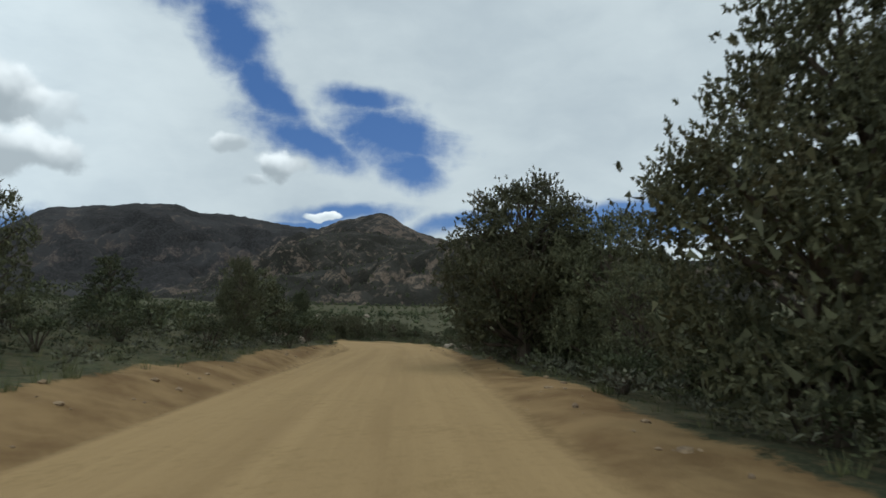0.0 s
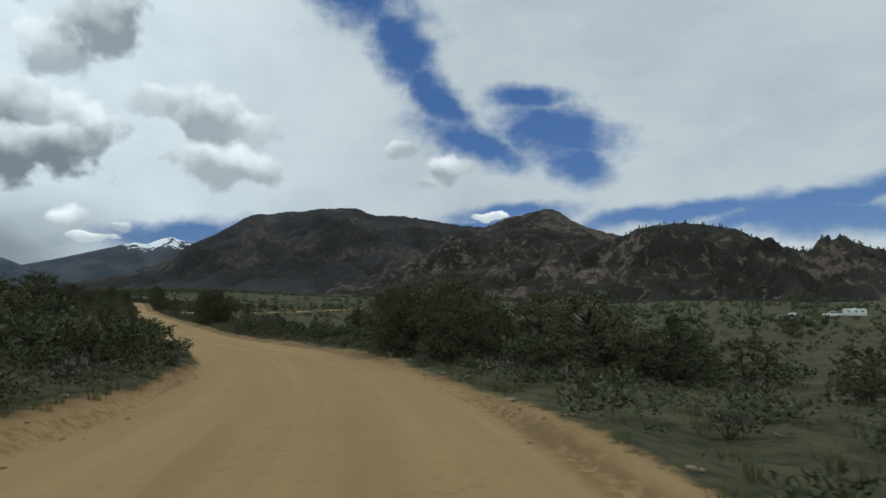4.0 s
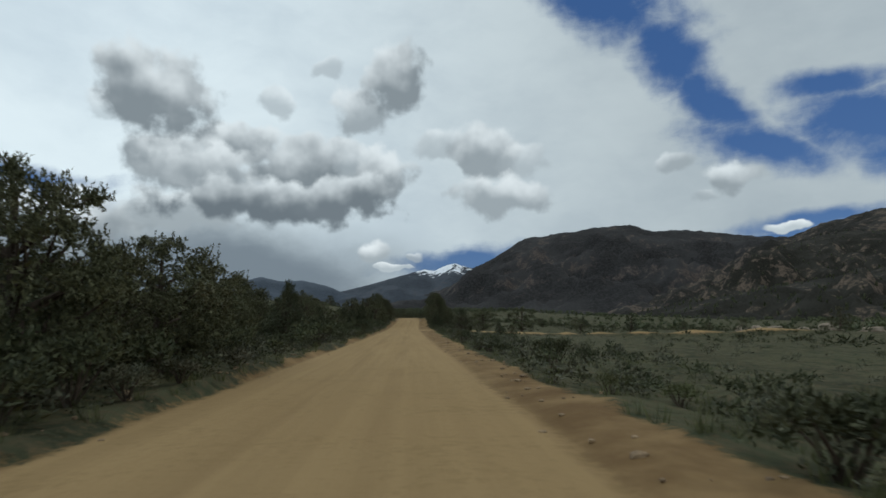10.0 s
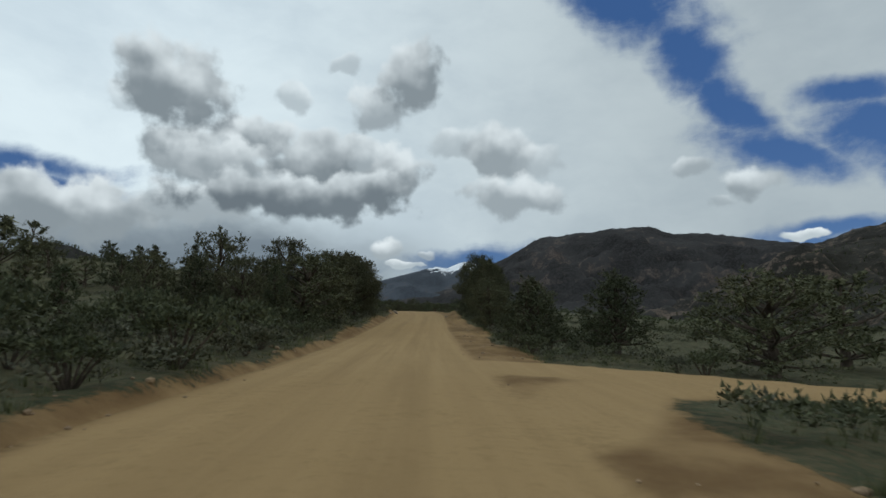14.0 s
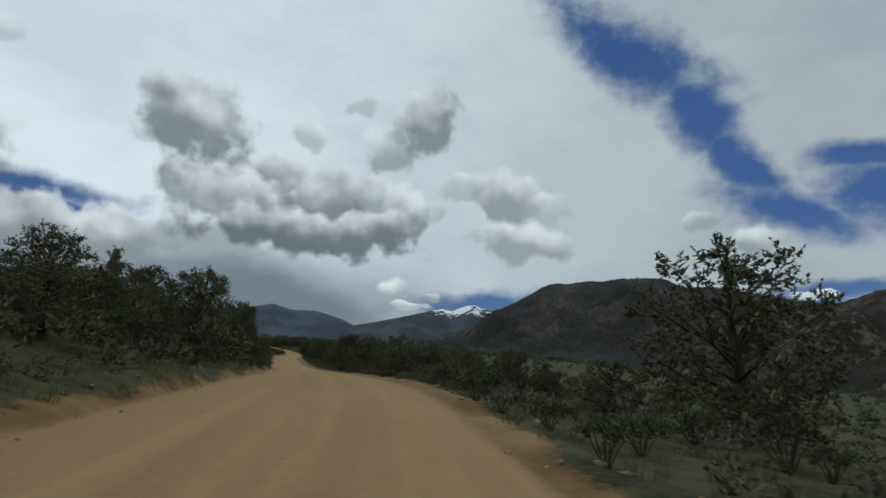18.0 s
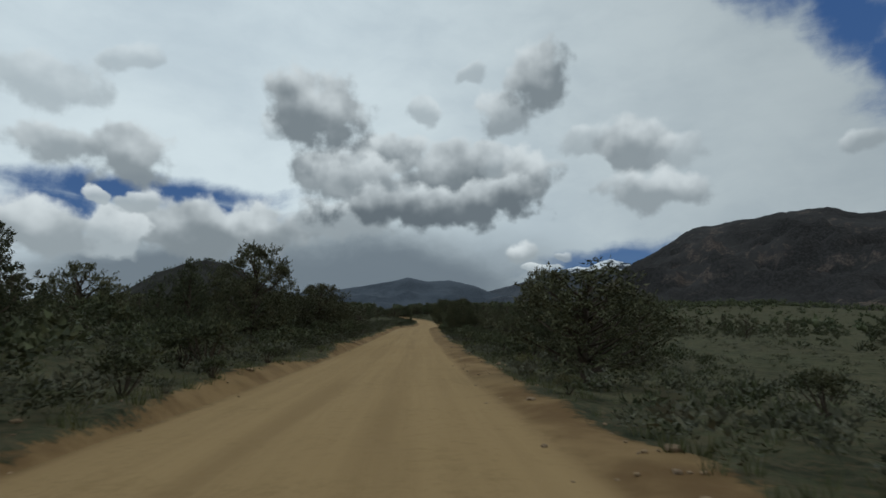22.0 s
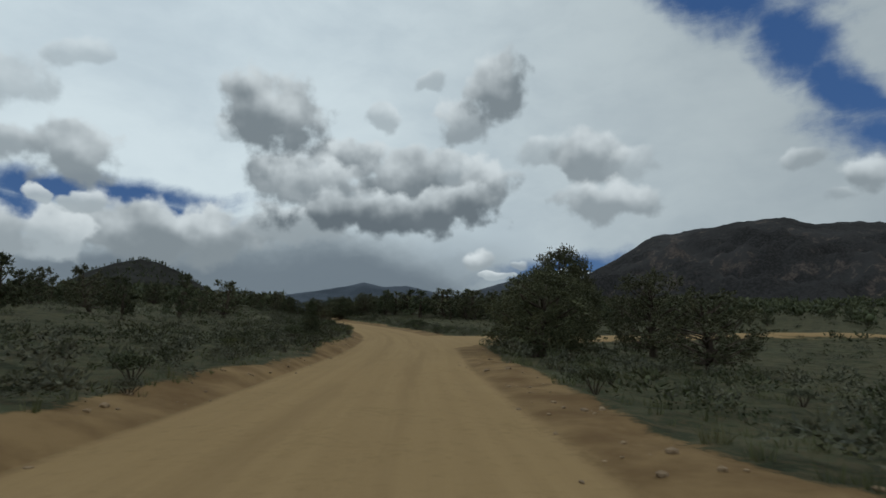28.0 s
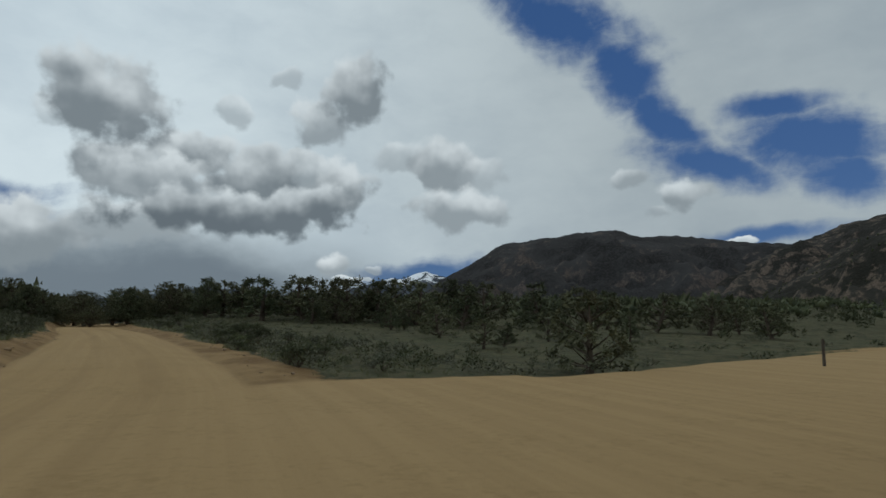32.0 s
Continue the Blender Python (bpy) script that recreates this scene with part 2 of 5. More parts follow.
def mat_ground():
    """Sand where the 'sand' attribute is high, else dry grass, green forbs and bare soil."""
    m, N, bsdf = material("ground_soil", 0.95, 0.1)
    pos = N.add("ShaderNodeNewGeometry").outputs["Position"]
    big, mid, small = N.noise(pos, 0.06, 4), N.noise(pos, 0.6, 6, 0.6), N.noise(pos, 6.0, 5, 0.65)
    grit = N.noise(pos, 45.0, 3, 0.7)
    att = N.add("ShaderNodeAttribute", attribute_name="sand").outputs["Fac"]
    lane = N.add("ShaderNodeAttribute", attribute_name="lane").outputs["Fac"]
    ragged = N.math("ADD", att, N.math("MULTIPLY", N.math("SUBTRACT", N.math("ADD", mid, small), 1.0), 0.75))
    sandy = N.ramp(ragged, 0.36, 0.62)
    track = N.noise(N.vec("MULTIPLY", N.add("ShaderNodeAttribute", attribute_name="trail").outputs["Vector"], (2.2, 0.05, 0)), 1.0, 5, 0.6)
    sand = N.mix(N.ramp(track, 0.35, 0.68), (0.305, 0.205, 0.098), (0.345, 0.234, 0.113))
    sand = N.mix(N.ramp(big, 0.4, 0.7, 0, 0.35), sand, (0.30, 0.195, 0.088))
    sand = N.mix(N.ramp(N.math("ADD", N.math("MULTIPLY", small, 0.6), N.math("MULTIPLY", mid, 0.4)), 0.48, 0.68, 0, 0.55), sand, (0.225, 0.150, 0.066))
    run = N.add("ShaderNodeSeparateXYZ")
    N.put(run.inputs[0], N.add("ShaderNodeAttribute", attribute_name="trail").outputs["Vector"])
    across = N.math("ABSOLUTE", run.outputs[0])
    away = N.math("ABSOLUTE", N.math("SUBTRACT", across, N.math("ADD", 2.75, N.math("MULTIPLY", N.noise(pos, 0.16, 3), 0.9))))
    drift = N.noise(N.vec("MULTIPLY", N.add("ShaderNodeAttribute", attribute_name="trail").outputs["Vector"], (1.1, 0.07, 0)), 1.3, 4, 0.55)
    rut = N.math("MULTIPLY", N.ramp(away, 0.05, 0.42, 1.0, 0.0), N.ramp(N.math("ADD", N.math("MULTIPLY", small, 0.5), N.math("MULTIPLY", drift, 0.5)), 0.44, 0.58, 0.0, 0.75))
    apart = N.math("SUBTRACT", 1.0, run.outputs[2])
    sand = N.mix(N.math("MULTIPLY", rut, apart), sand, (0.150, 0.095, 0.043))
    wheel_track = N.ramp(N.math("ABSOLUTE", N.math("SUBTRACT", across, 0.85)), 0.10, 0.55, 1.0, 0.0)
    sand = N.mix(N.math("MULTIPLY", wheel_track, N.ramp(drift, 0.38, 0.62, 0.05, 0.55)), sand, (0.245, 0.160, 0.075))
    edge = N.mix(N.ramp(mid, 0.35, 0.65), (0.150, 0.090, 0.040), (0.255, 0.166, 0.078))
    sand = N.mix(N.ramp(lane, 0.25, 0.75), edge, sand)
    grass = N.mix(N.ramp(mid, 0.38, 0.62), (0.040, 0.044, 0.024), (0.088, 0.088, 0.048))
    grass = N.mix(N.ramp(big, 0.45, 0.65, 0, 0.5), grass, (0.060, 0.072, 0.036))
    grass = N.mix(N.ramp(small, 0.46, 0.68, 0, 0.8), grass, (0.105, 0.076, 0.042))
    tufty = N.noise(pos, 1.7, 9, 0.72)
    grass = N.mix(N.ramp(tufty, 0.50, 0.62, 0, 0.75), grass, (0.105, 0.088, 0.050))
    grass = N.mix(N.ramp(tufty, 0.36, 0.47, 0.85, 0.0), grass, (0.022, 0.026, 0.012))
    N.put(bsdf.inputs["Base Color"], N.mix(sandy, grass, sand))
    rough = N.mix(sandy, (2.6, 2.6, 2.6), (1.0, 1.0, 1.0))
    bump(N, bsdf, N.math("MULTIPLY", N.math("ADD", N.math("ADD", small, N.math("MULTIPLY", grit, 0.35)), N.math("MULTIPLY", tufty, 0.8)), rough), 0.6, 0.05)
    return m


def mat_foliage(name, dark, light, warm):
    m, N, bsdf = material(name, 0.75, 0.25)
    geo = N.add("ShaderNodeNewGeometry")
    info = N.add("ShaderNodeObjectInfo").outputs["Random"]
    rnd = geo.outputs["Random Per Island"]
    col = N.mix(rnd, dark, light)
    col = N.mix(N.math("MULTIPLY", N.ramp(N.noise(geo.outputs["Position"], 1.1, 3), 0.5, 0.75), 0.5), col, warm)
    hsv = N.add("ShaderNodeHueSaturation")
    N.put(hsv.inputs["Value"], N.math("ADD", 0.8, N.math("MULTIPLY", info, 0.4)))
    N.put(hsv.inputs["Hue"], N.math("ADD", 0.49, N.math("MULTIPLY", info, 0.02)))
    N.put(hsv.inputs["Color"], col)
    N.put(bsdf.inputs["Base Color"], hsv.outputs[0])
    return m


def mat_bark(name, a, b):
    m, N, bsdf = material(name, 0.9, 0.15)
    co = N.add("ShaderNodeTexCoord").outputs["Object"]
    n = N.noise(N.vec("MULTIPLY", co, (14, 14, 2.5)), 1.0, 5, 0.65)
    N.put(bsdf.inputs["Base Color"], N.mix(N.ramp(n, 0.3, 0.7), a, b))
    bump(N, bsdf, n, 0.8, 0.03)
    return m


def mat_rock(name, a, b, scale=1.0):
    m, N, bsdf = material(name, 0.85, 0.25)
    pos = N.add("ShaderNodeNewGeometry").outputs["Position"]
    n1, n2 = N.noise(pos, 0.9 * scale, 6, 0.62), N.noise(pos, 9.0 * scale, 5, 0.65)
    col = N.mix(N.ramp(n1, 0.3, 0.7), a, b)
    col = N.mix(N.ramp(n2, 0.55, 0.75, 0, 0.6), col, tuple(c * 0.4 for c in a))
    N.put(bsdf.inputs["Base Color"], col)
    bump(N, bsdf, N.math("ADD", n1, N.math("MULTIPLY", n2, 0.4)), 0.7, 0.12 / scale)
    return m


def mat_mountain(name, scrub, rock, amount, scale, snow=None):
    """Wooded slope with pale rock breaking through; snow=(height, width)."""
    m, N, bsdf = material(name, 0.95, 0.05)
    geo = N.add("ShaderNodeNewGeometry")
    pos = geo.outputs["Position"]
    sep = N.add("ShaderNodeSeparateXYZ")
    N.put(sep.inputs[0], pos)
    steep = N.math("SUBTRACT", 1.0, N.vec("DOT_PRODUCT", geo.outputs["Normal"], (0, 0, 1)))
    large, mid, tiny = N.noise(pos, 0.006 * scale, 5, 0.6), N.noise(pos, 0.035 * scale, 6, 0.65), N.noise(pos, 0.22 * scale, 4, 0.7)
    wood = N.mix(N.ramp(tiny, 0.4, 0.66), scrub, tuple(c * 1.7 + 0.004 for c in scrub))
    wood = N.mix(N.ramp(large, 0.42, 0.62, 0, 0.8), wood, tuple(c * 1.7 + 0.012 for c in scrub))
    stone = N.mix(N.ramp(tiny, 0.3, 0.7), tuple(c * 0.55 for c in rock), rock)
    bare = N.ramp(N.math("ADD", N.math("ADD", N.math("MULTIPLY", mid, 1.0), N.math("MULTIPLY", large, 0.7)), N.math("MULTIPLY", steep, 0.35)), 1.12 - amount, 1.26 - amount)
    bare = N.math("MULTIPLY", bare, N.ramp(tiny, 0.34, 0.5))
    col = N.mix(bare, wood, stone)
    if snow:
        lay = N.ramp(N.math("ADD", sep.outputs[2], N.math("MULTIPLY", N.math("SUBTRACT", N.math("ADD", mid, large), 1.0), snow[1] * 6.0)), snow[0], snow[0] + snow[1] * 0.3)
        col = N.mix(lay, col, (0.82, 0.84, 0.88))
    N.put(bsdf.inputs["Base Color"], col)
    bump(N, bsdf, N.math("ADD", mid, N.math("MULTIPLY", tiny, 0.4)), 0.6, 4.0 / scale)
    return m


def mat_plain(name, colour, rough=0.6, metal=0.0, wear=0.12):
    m, N, bsdf = material(name, rough, 0.4)
    pos = N.add("ShaderNodeTexCoord").outputs["Object"]
    n = N.noise(pos, 3.0, 5, 0.6)
    N.put(bsdf.inputs["Base Color"], N.mix(N.ramp(n, 0.3, 0.75), colour, tuple(c * (1 - 2 * wear) for c in colour)))
    bsdf.inputs["Metallic"].default_value = metal
    return m


M_GROUND = mat_ground()
M_PINYON = mat_foliage("pinyon_needles", (0.042, 0.045, 0.023), (0.120, 0.119, 0.060), (0.140, 0.114, 0.060))
M_JUNIPER = mat_foliage("juniper_needles", (0.032, 0.039, 0.020), (0.090, 0.098, 0.047), (0.112, 0.097, 0.047))
M_SAGE = mat_foliage("sage_leaves", (0.058, 0.062, 0.042), (0.148, 0.148, 0.092), (0.150, 0.122, 0.070))
M_GREENBUSH = mat_foliage("bush_leaves", (0.032, 0.038, 0.019), (0.088, 0.094, 0.044), (0.112, 0.092, 0.046))
M_GRASS = mat_foliage("grass_blades", (0.062, 0.070, 0.028), (0.130, 0.135, 0.055), (0.210, 0.165, 0.082))
M_BARK = mat_bark("pinyon_bark", (0.040, 0.030, 0.022), (0.115, 0.088, 0.066))
M_DEAD = mat_bark("dead_wood", (0.09, 0.078, 0.066), (0.23, 0.205, 0.18))
M_GRANITE = mat_rock("granite", (0.20, 0.155, 0.115), (0.32, 0.26, 0.20))
M_PEBBLE = mat_rock("road_stone", (0.16, 0.11, 0.07), (0.34, 0.24, 0.14), 4.0)
M_MAIN = mat_mountain("wooded_mountain", (0.0225, 0.0215, 0.0215), (0.112, 0.090, 0.080), 0.15, 0.42)
M_PEAK = mat_mountain("granite_peak", (0.019, 0.018, 0.0155), (0.150, 0.115, 0.092), 0.24, 0.75)
M_ROCKY = mat_mountain("granite_hillside", (0.017, 0.016, 0.0125), (0.165, 0.125, 0.096), 0.17, 1.9)
# both far ranges: distance haze put into the scrub colour, bluer and paler
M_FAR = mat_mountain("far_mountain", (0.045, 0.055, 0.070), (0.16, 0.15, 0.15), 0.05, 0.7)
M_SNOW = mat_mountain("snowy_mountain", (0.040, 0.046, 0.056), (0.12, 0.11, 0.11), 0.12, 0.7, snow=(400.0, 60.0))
M_BUTTE = mat_mountain("wooded_butte", (0.017, 0.0165, 0.0140), (0.12, 0.10, 0.08), 0.0, 2.0)


# ---- mesh helpers ----
def mesh_object(name, verts, faces, mat, parent=None, label="", smooth=False):
    me = bpy.data.meshes.new(name)
    me.from_pydata([tuple(v) for v in verts], [], [tuple(f) for f in faces])
    me.materials.append(mat)
    if smooth:
        me.polygons.foreach_set("use_smooth", [True] * len(me.polygons))
    me.update()
    ob = new(name, me)
    if parent is not None:
        ob.parent = parent
    if label:
        tagged(ob, label)
    return ob


def part(name, bm, mat, parent, label=""):
    me = bpy.data.meshes.new(name)
    bm.to_mesh(me)
    bm.free()
    me.materials.append(mat)
    ob = new(name, me)
    ob.parent = parent
    if label:
        tagged(ob, label)
    return ob


def tube(verts, faces, points, radii, sides=6):
    """A tapered bent tube through points."""
    start, n = len(verts), len(points)
    for i, (p, r) in enumerate(zip(points, radii)):
        d = (points[min(i + 1, n - 1)] - points[max(i - 1, 0)]).normalized()
        u = d.orthogonal().normalized()
        w = d.cross(u)
        for k in range(sides):
            q = 2 * math.pi * k / sides
            verts.append(p + (u * math.cos(q) + w * math.sin(q)) * r)
    for i in range(n - 1):
        for k in range(sides):
            k2 = (k + 1) % sides
            faces.append((start + i * sides + k, start + i * sides + k2, start + (i + 1) * sides + k2, start + (i + 1) * sides + k))
    faces.append(tuple(start + (n - 1) * sides + k for k in range(sides)))


# ---- ground and road ----
ROAD = [
    (-35.7, -124.9, 4.33), (-21.6, -106.7, 3.06), (-9.5, -91.0, 1.89), (-3.3, -80.2, 1.14), (0.5, -67.6, 0.43),
    (2.1, -53.1, -0.17), (1.1, -37.1, -0.71), (-0.2, -19.3, -1.11), (-2.1, 20.6, -1.68), (-5.4, 65.5, -1.92),
    (-8.6, 110.4, -1.97), (-10.6, 140.9, -1.85), (-12.0, 168.7, -0.86), (-13.1, 185.8, 0.01), (-15.8, 202.5, 0.43),
    (-20.3, 220.3, 0.21), (-29.5, 250.0, -0.47), (-40.1, 282.3, -1.00), (-54.3, 326.9, -0.87), (-67.2, 369.5, -0.44),
    (-76.0, 404.4, -0.42), (-79.8, 421.4, -0.14), (-85.8, 441.5, 0.30), (-92.5, 456.0, 0.90), (-104.0, 478.0, 1.70),
    (-118.0, 502.0, 2.60), (-131.0, 530.0, 3.60),
]
SIDE_TRACKS = [  # half width, then points
    (2.3, [(-9, 129), (-3, 127.5), (4, 124.5), (12, 121.5)]),
    (1.1, [(-6.2, 118.5), (-4.2, 123.5), (0, 125.5)]),
    (0.6, [(12, 121.5), (26, 118), (60, 112)]),
    (4.2, [(-80, 438), (-73, 444), (-66, 449.5), (-52, 458), (-30, 468)]),
    (5.5, [(-82, 438), (-77, 442)]),
    (3.0, [(-80, 427), (-78, 434), (-77, 438)]),
    (2.0, [(-79, 424), (-77, 430), (-74.5, 438), (-68, 445)]),
    (2.5, [(186, 44), (222, 24)]),
]
LEFT_RISE = [(0, .12), (18, .20), (45, .19), (65, .12), (100, .10), (140, .055), (240, .05), (300, .10), (330, .23), (365, .20), (400, .12), (450, .11), (520, .11), (600, .09)]


RIGHT_FALL = [(0, .06), (90, .075), (130, .045), (170, .022), (270, .025), (310, .05), (360, .06), (410, .04), (520, .02), (600, .01)]
LEFT_VERGE = [(0, 1.9), (12, 1.7), (38, 1.5), (55, .7), (100, .35), (137, .3), (221, .3), (270, .5), (295, 1.0), (330, .5), (357, .3), (400, .4), (440, .8), (480, .7), (516, 1.0), (570, 1.1)]
RIGHT_VERGE = [(0, 2.3), (20, 1.8), (45, .5), (60, .6), (100, 1.6), (116, 0.9), (128, 1.0), (142, 1.8), (180, 1.3), (221, 1.9), (300, 2.6), (330, .6), (357, 1.6), (400, 1.1), (447, 1.4), (516, 1.8), (560, 1.8)]


def verge_width(arc, n):
    left = np.interp(arc, [q[0] for q in LEFT_VERGE], [q[1] for q in LEFT_VERGE])
    right = np.interp(arc, [q[0] for q in RIGHT_VERGE], [q[1] for q in RIGHT_VERGE])
    return np.where(n < 0, left, right)


def catmull(points, step):
    pts = [Vector(p) for p in points]
    pts = [pts[0] * 2 - pts[1]] + pts + [pts[-1] * 2 - pts[-2]]
    out = []
    for i in range(1, len(pts) - 2):
        a, b, c, d = pts[i - 1:i + 3]
        n = max(2, round((c - b).length / step))
        for k in range(n):
            t = k / n
            out.append(0.5 * ((2 * b) + (c - a) * t + (2 * a - 5 * b + 4 * c - d) * t * t + (3 * b - a - 3 * c + d) * t ** 3))
    return out + [pts[-2]]


CENTRE = catmull(ROAD, 0.9)
first, last = (CENTRE[0] - CENTRE[6]).normalized(), (CENTRE[-1] - CENTRE[-7]).normalized()
first.z, last.z = 0.02, 0.01
lead = [2, 5, 9, 14, 20, 30, 45, 70, 110, 180, 300, 500, 900, 1500, 2500, 4600]
CENTRE = [CENTRE[0] + first * d for d in reversed(lead)] + CENTRE + [CENTRE[-1] + last * d for d in lead]
for q in CENTRE[:16] + CENTRE[-16:]:
    q.z = max(min(q.z, 8.0), -2.0)
C = np.array([tuple(q) for q in CENTRE])
seg = np.r_[0, np.cumsum(np.linalg.norm(np.diff(C[:, :2], axis=0), axis=1))]
ARC = seg - seg[16]
d = np.gradient(C[:, :2], axis=0)
d /= np.linalg.norm(d, axis=1)[:, None]
RIGHT = np.stack([d[:, 1], -d[:, 0]], 1)


wide = np.tile([[0.995, 0.10]], (len(C), 1))


def nearest_road(x, y):
    """Arc length and offset to the right of the road's centre for arrays of places."""
    x, y = np.atleast_1d(x).astype(float), np.atleast_1d(y).astype(float)
    best, idx = np.full(x.shape, 1e18), np.zeros(x.shape, int)
    for i in range(0, len(C)):
        q = (x - C[i, 0]) ** 2 + (y - C[i, 1]) ** 2
        m = q < best
        best[m], idx[m] = q[m], i
    n = (x - C[idx, 0]) * RIGHT[idx, 0] + (y - C[idx, 1]) * RIGHT[idx, 1]
    n = np.where(np.abs(n) > np.sqrt(best) * 0.5, np.sign(n) * np.sqrt(best), n)
    return idx, n


def track_sand(x, y):
    out = np.zeros(np.shape(x))
    for half, pts in SIDE_TRACKS:
        for (ax, ay), (bx, by) in zip(pts, pts[1:]):
            L2 = (bx - ax) ** 2 + (by - ay) ** 2
            t = np.clip(((x - ax) * (bx - ax) + (y - ay) * (by - ay)) / L2, 0, 1)
            dist = np.hypot(x - ax - t * (bx - ax), y - ay - t * (by - ay))
            out = np.maximum(out, np.clip((half + 1.0 - dist) / 1.4, 0, 1))
    return out


def wave(x, y, s, seed=0.0):
    return (np.sin(x / s + seed) * np.cos(y / s * 1.13 + seed * 2.1) + 0.5 * np.sin(x / s * 2.3 + y / s * 1.7 + seed) + 0.3 * np.cos(x / s * 4.1 - y / s * 3.7 + seed * 3)) / 1.8


def height(x, y, idx, n):
    """Ground height: road bed, sandy banks, rise to the left, fall to the right."""
    z = C[idx, 2].copy()
    a = ARC[idx]
    edge = np.abs(n) - 3.2
    vw = verge_width(a, n)
    out = np.clip(edge, 0, None)
    tr = track_sand(x, y)
    bank = np.where(n < 0, 0.34, 0.22) * np.exp(-((out - 0.75 * vw) / (0.35 + 0.55 * vw)) ** 2) * (out > 0) * (0.55 + 0.45 * wave(x, y, 3.1, 1.0)) * (1 - tr)
    rise = np.interp(a, [q[0] for q in LEFT_RISE], [q[1] for q in LEFT_RISE])
    left = rise * 45 * (1 - np.exp(-out / 45)) + 0.25 * (1 - np.exp(-out / 2.2))
    fall = np.interp(a, [q[0] for q in RIGHT_FALL], [q[1] for q in RIGHT_FALL])
    right = -0.35 * (1 - np.exp(-out / 6)) - fall * 150 * (1 - np.exp(-out / 150)) * np.clip(out / 12, 0, 1)
    far = np.clip((out - 5) / 40, 0, 1)
    z = z + bank + np.where(n < 0, left, right) * (1 - 0.8 * tr)
    z = z + far * (1.1 * wave(x, y, 27.0, 2.0) + np.clip(out / 200, 0, 1) * 4 * wave(x, y, 140.0, 5.0))
    z = z + np.clip(out, 0, 1) * (1 - tr) * (0.10 * wave(x, y, 1.7, 4.0) + 0.085 * wave(x, y, 0.55, 7.0))
    z = z + 5.5 * np.exp(-(((x + 90) / 190) ** 2 + ((y - 640) / 120) ** 2)) * np.clip((y - 455) / 60, 0, 1) * np.clip(out / 6, 0, 1)
    z = z + 0.65 * np.exp(-(((x + 7.9) / 1.8) ** 2 + ((y - 182.5) / 4.5) ** 2)) * np.clip(out / 1.0, 0, 1)
    z = z - 5.0 * np.exp(-((x - 187) ** 2 + (y - 30) ** 2) / 55.0 ** 2)
    camber = 0.05 * np.clip(1 - (n / 3.2) ** 2, 0, 1) + 0.010 * np.cos(n * 3.6) * (np.abs(n) < 3)
    return z + camber


def ground_z(x, y):
    i, n = nearest_road(x, y)
    return height(np.atleast_1d(x).astype(float), np.atleast_1d(y).astype(float), i, n)


cols = [-4600, -2600, -1500, -900, -550, -360, -250, -180, -135, -100, -78, -62, -50, -41, -34, -28, -23.5, -20, -17, -14.5, -12.5, -11, -10, -9.2, -8.5, -7.9, -7.3]
cols += [-6.8 + 0.34 * k for k in range(41)]
cols += [c + 0.3 for c in [6.9, 7.5, 8.1, 8.7, 9.4, 10.2, 11, 12, 13, 14, 15.2, 16.5, 18, 20, 23, 27, 32, 38, 46, 56, 70, 90, 120, 160, 220, 300, 420, 600, 900, 1500, 2600, 4600]]
cols = np.array(cols)
blend = np.clip((np.abs(cols) - 18) / 30, 0, 1)
dirs = RIGHT[:, None, :] * (1 - blend)[None, :, None] + wide[:, None, :] * blend[None, :, None]
dirs /= np.linalg.norm(dirs, axis=2)[:, :, None]
XY = C[:, None, :2] + dirs * cols[None, :, None]
gx, gy = XY[..., 0].ravel(), XY[..., 1].ravel()
gi = np.repeat(np.arange(len(C)), len(cols))
near = np.abs(np.tile(cols, len(C))) < 25
gn = np.tile(cols, len(C))
ii, nn = nearest_road(gx[~near], gy[~near])
gi2, gn2 = gi.copy(), gn.astype(float).copy()
gi2[~near], gn2[~near] = ii, nn
gz = height(gx, gy, gi2, gn2)
bend = 0.9 * np.exp(-((ARC[gi2] - 48) / 22) ** 2)
lane_in = np.clip((3.5 + bend - np.abs(gn2)) / 1.0, 0, 1)
verge = np.clip((3.45 + verge_width(ARC[gi2], gn2) + 0.55 * wave(gx, gy, 4.0, 3.0) - np.abs(gn2)) / 1.1, 0, 1)
tracks = track_sand(gx, gy)
sand_val = np.maximum(np.maximum(verge, lane_in), tracks)
lane_val = np.maximum(lane_in, np.clip(tracks * 1.2 - 0.2, 0, 1))
rows_n, cols_n = len(C), len(cols)
quad = np.arange(rows_n * cols_n).reshape(rows_n, cols_n)
F = np.stack([quad[:-1, :-1], quad[:-1, 1:], quad[1:, 1:], quad[1:, :-1]], -1).reshape(-1, 4)
onroad = (lane_val[F].mean(1) > 0.55) & (np.abs(gn2[F].mean(1)) < 60)


def sheet(name, faces, label):
    used, inv = np.unique(faces, return_inverse=True)
    ob = mesh_object(name, np.stack([gx[used], gy[used], gz[used]], 1), inv.reshape(-1, 4), M_GROUND, smooth=True)
    me = ob.data
    for key, val in (("sand", sand_val), ("lane", lane_val)):
        me.attributes.new(key, "FLOAT", "POINT").data.foreach_set("value", val[used].astype(np.float32))
    trail = np.stack([gn2[used], ARC[gi2[used]], tracks[used]], 1).astype(np.float32)
    me.attributes.new("trail", "FLOAT_VECTOR", "POINT").data.foreach_set("vector", trail.ravel())
    return tagged(ob, label, name, kind="structure")


sheet("ground", F[~onroad], "dry sagebrush ground with grass and sandy soil")
sheet("road", F[onroad], "ochre sandy dirt road with faint wheel tracks")


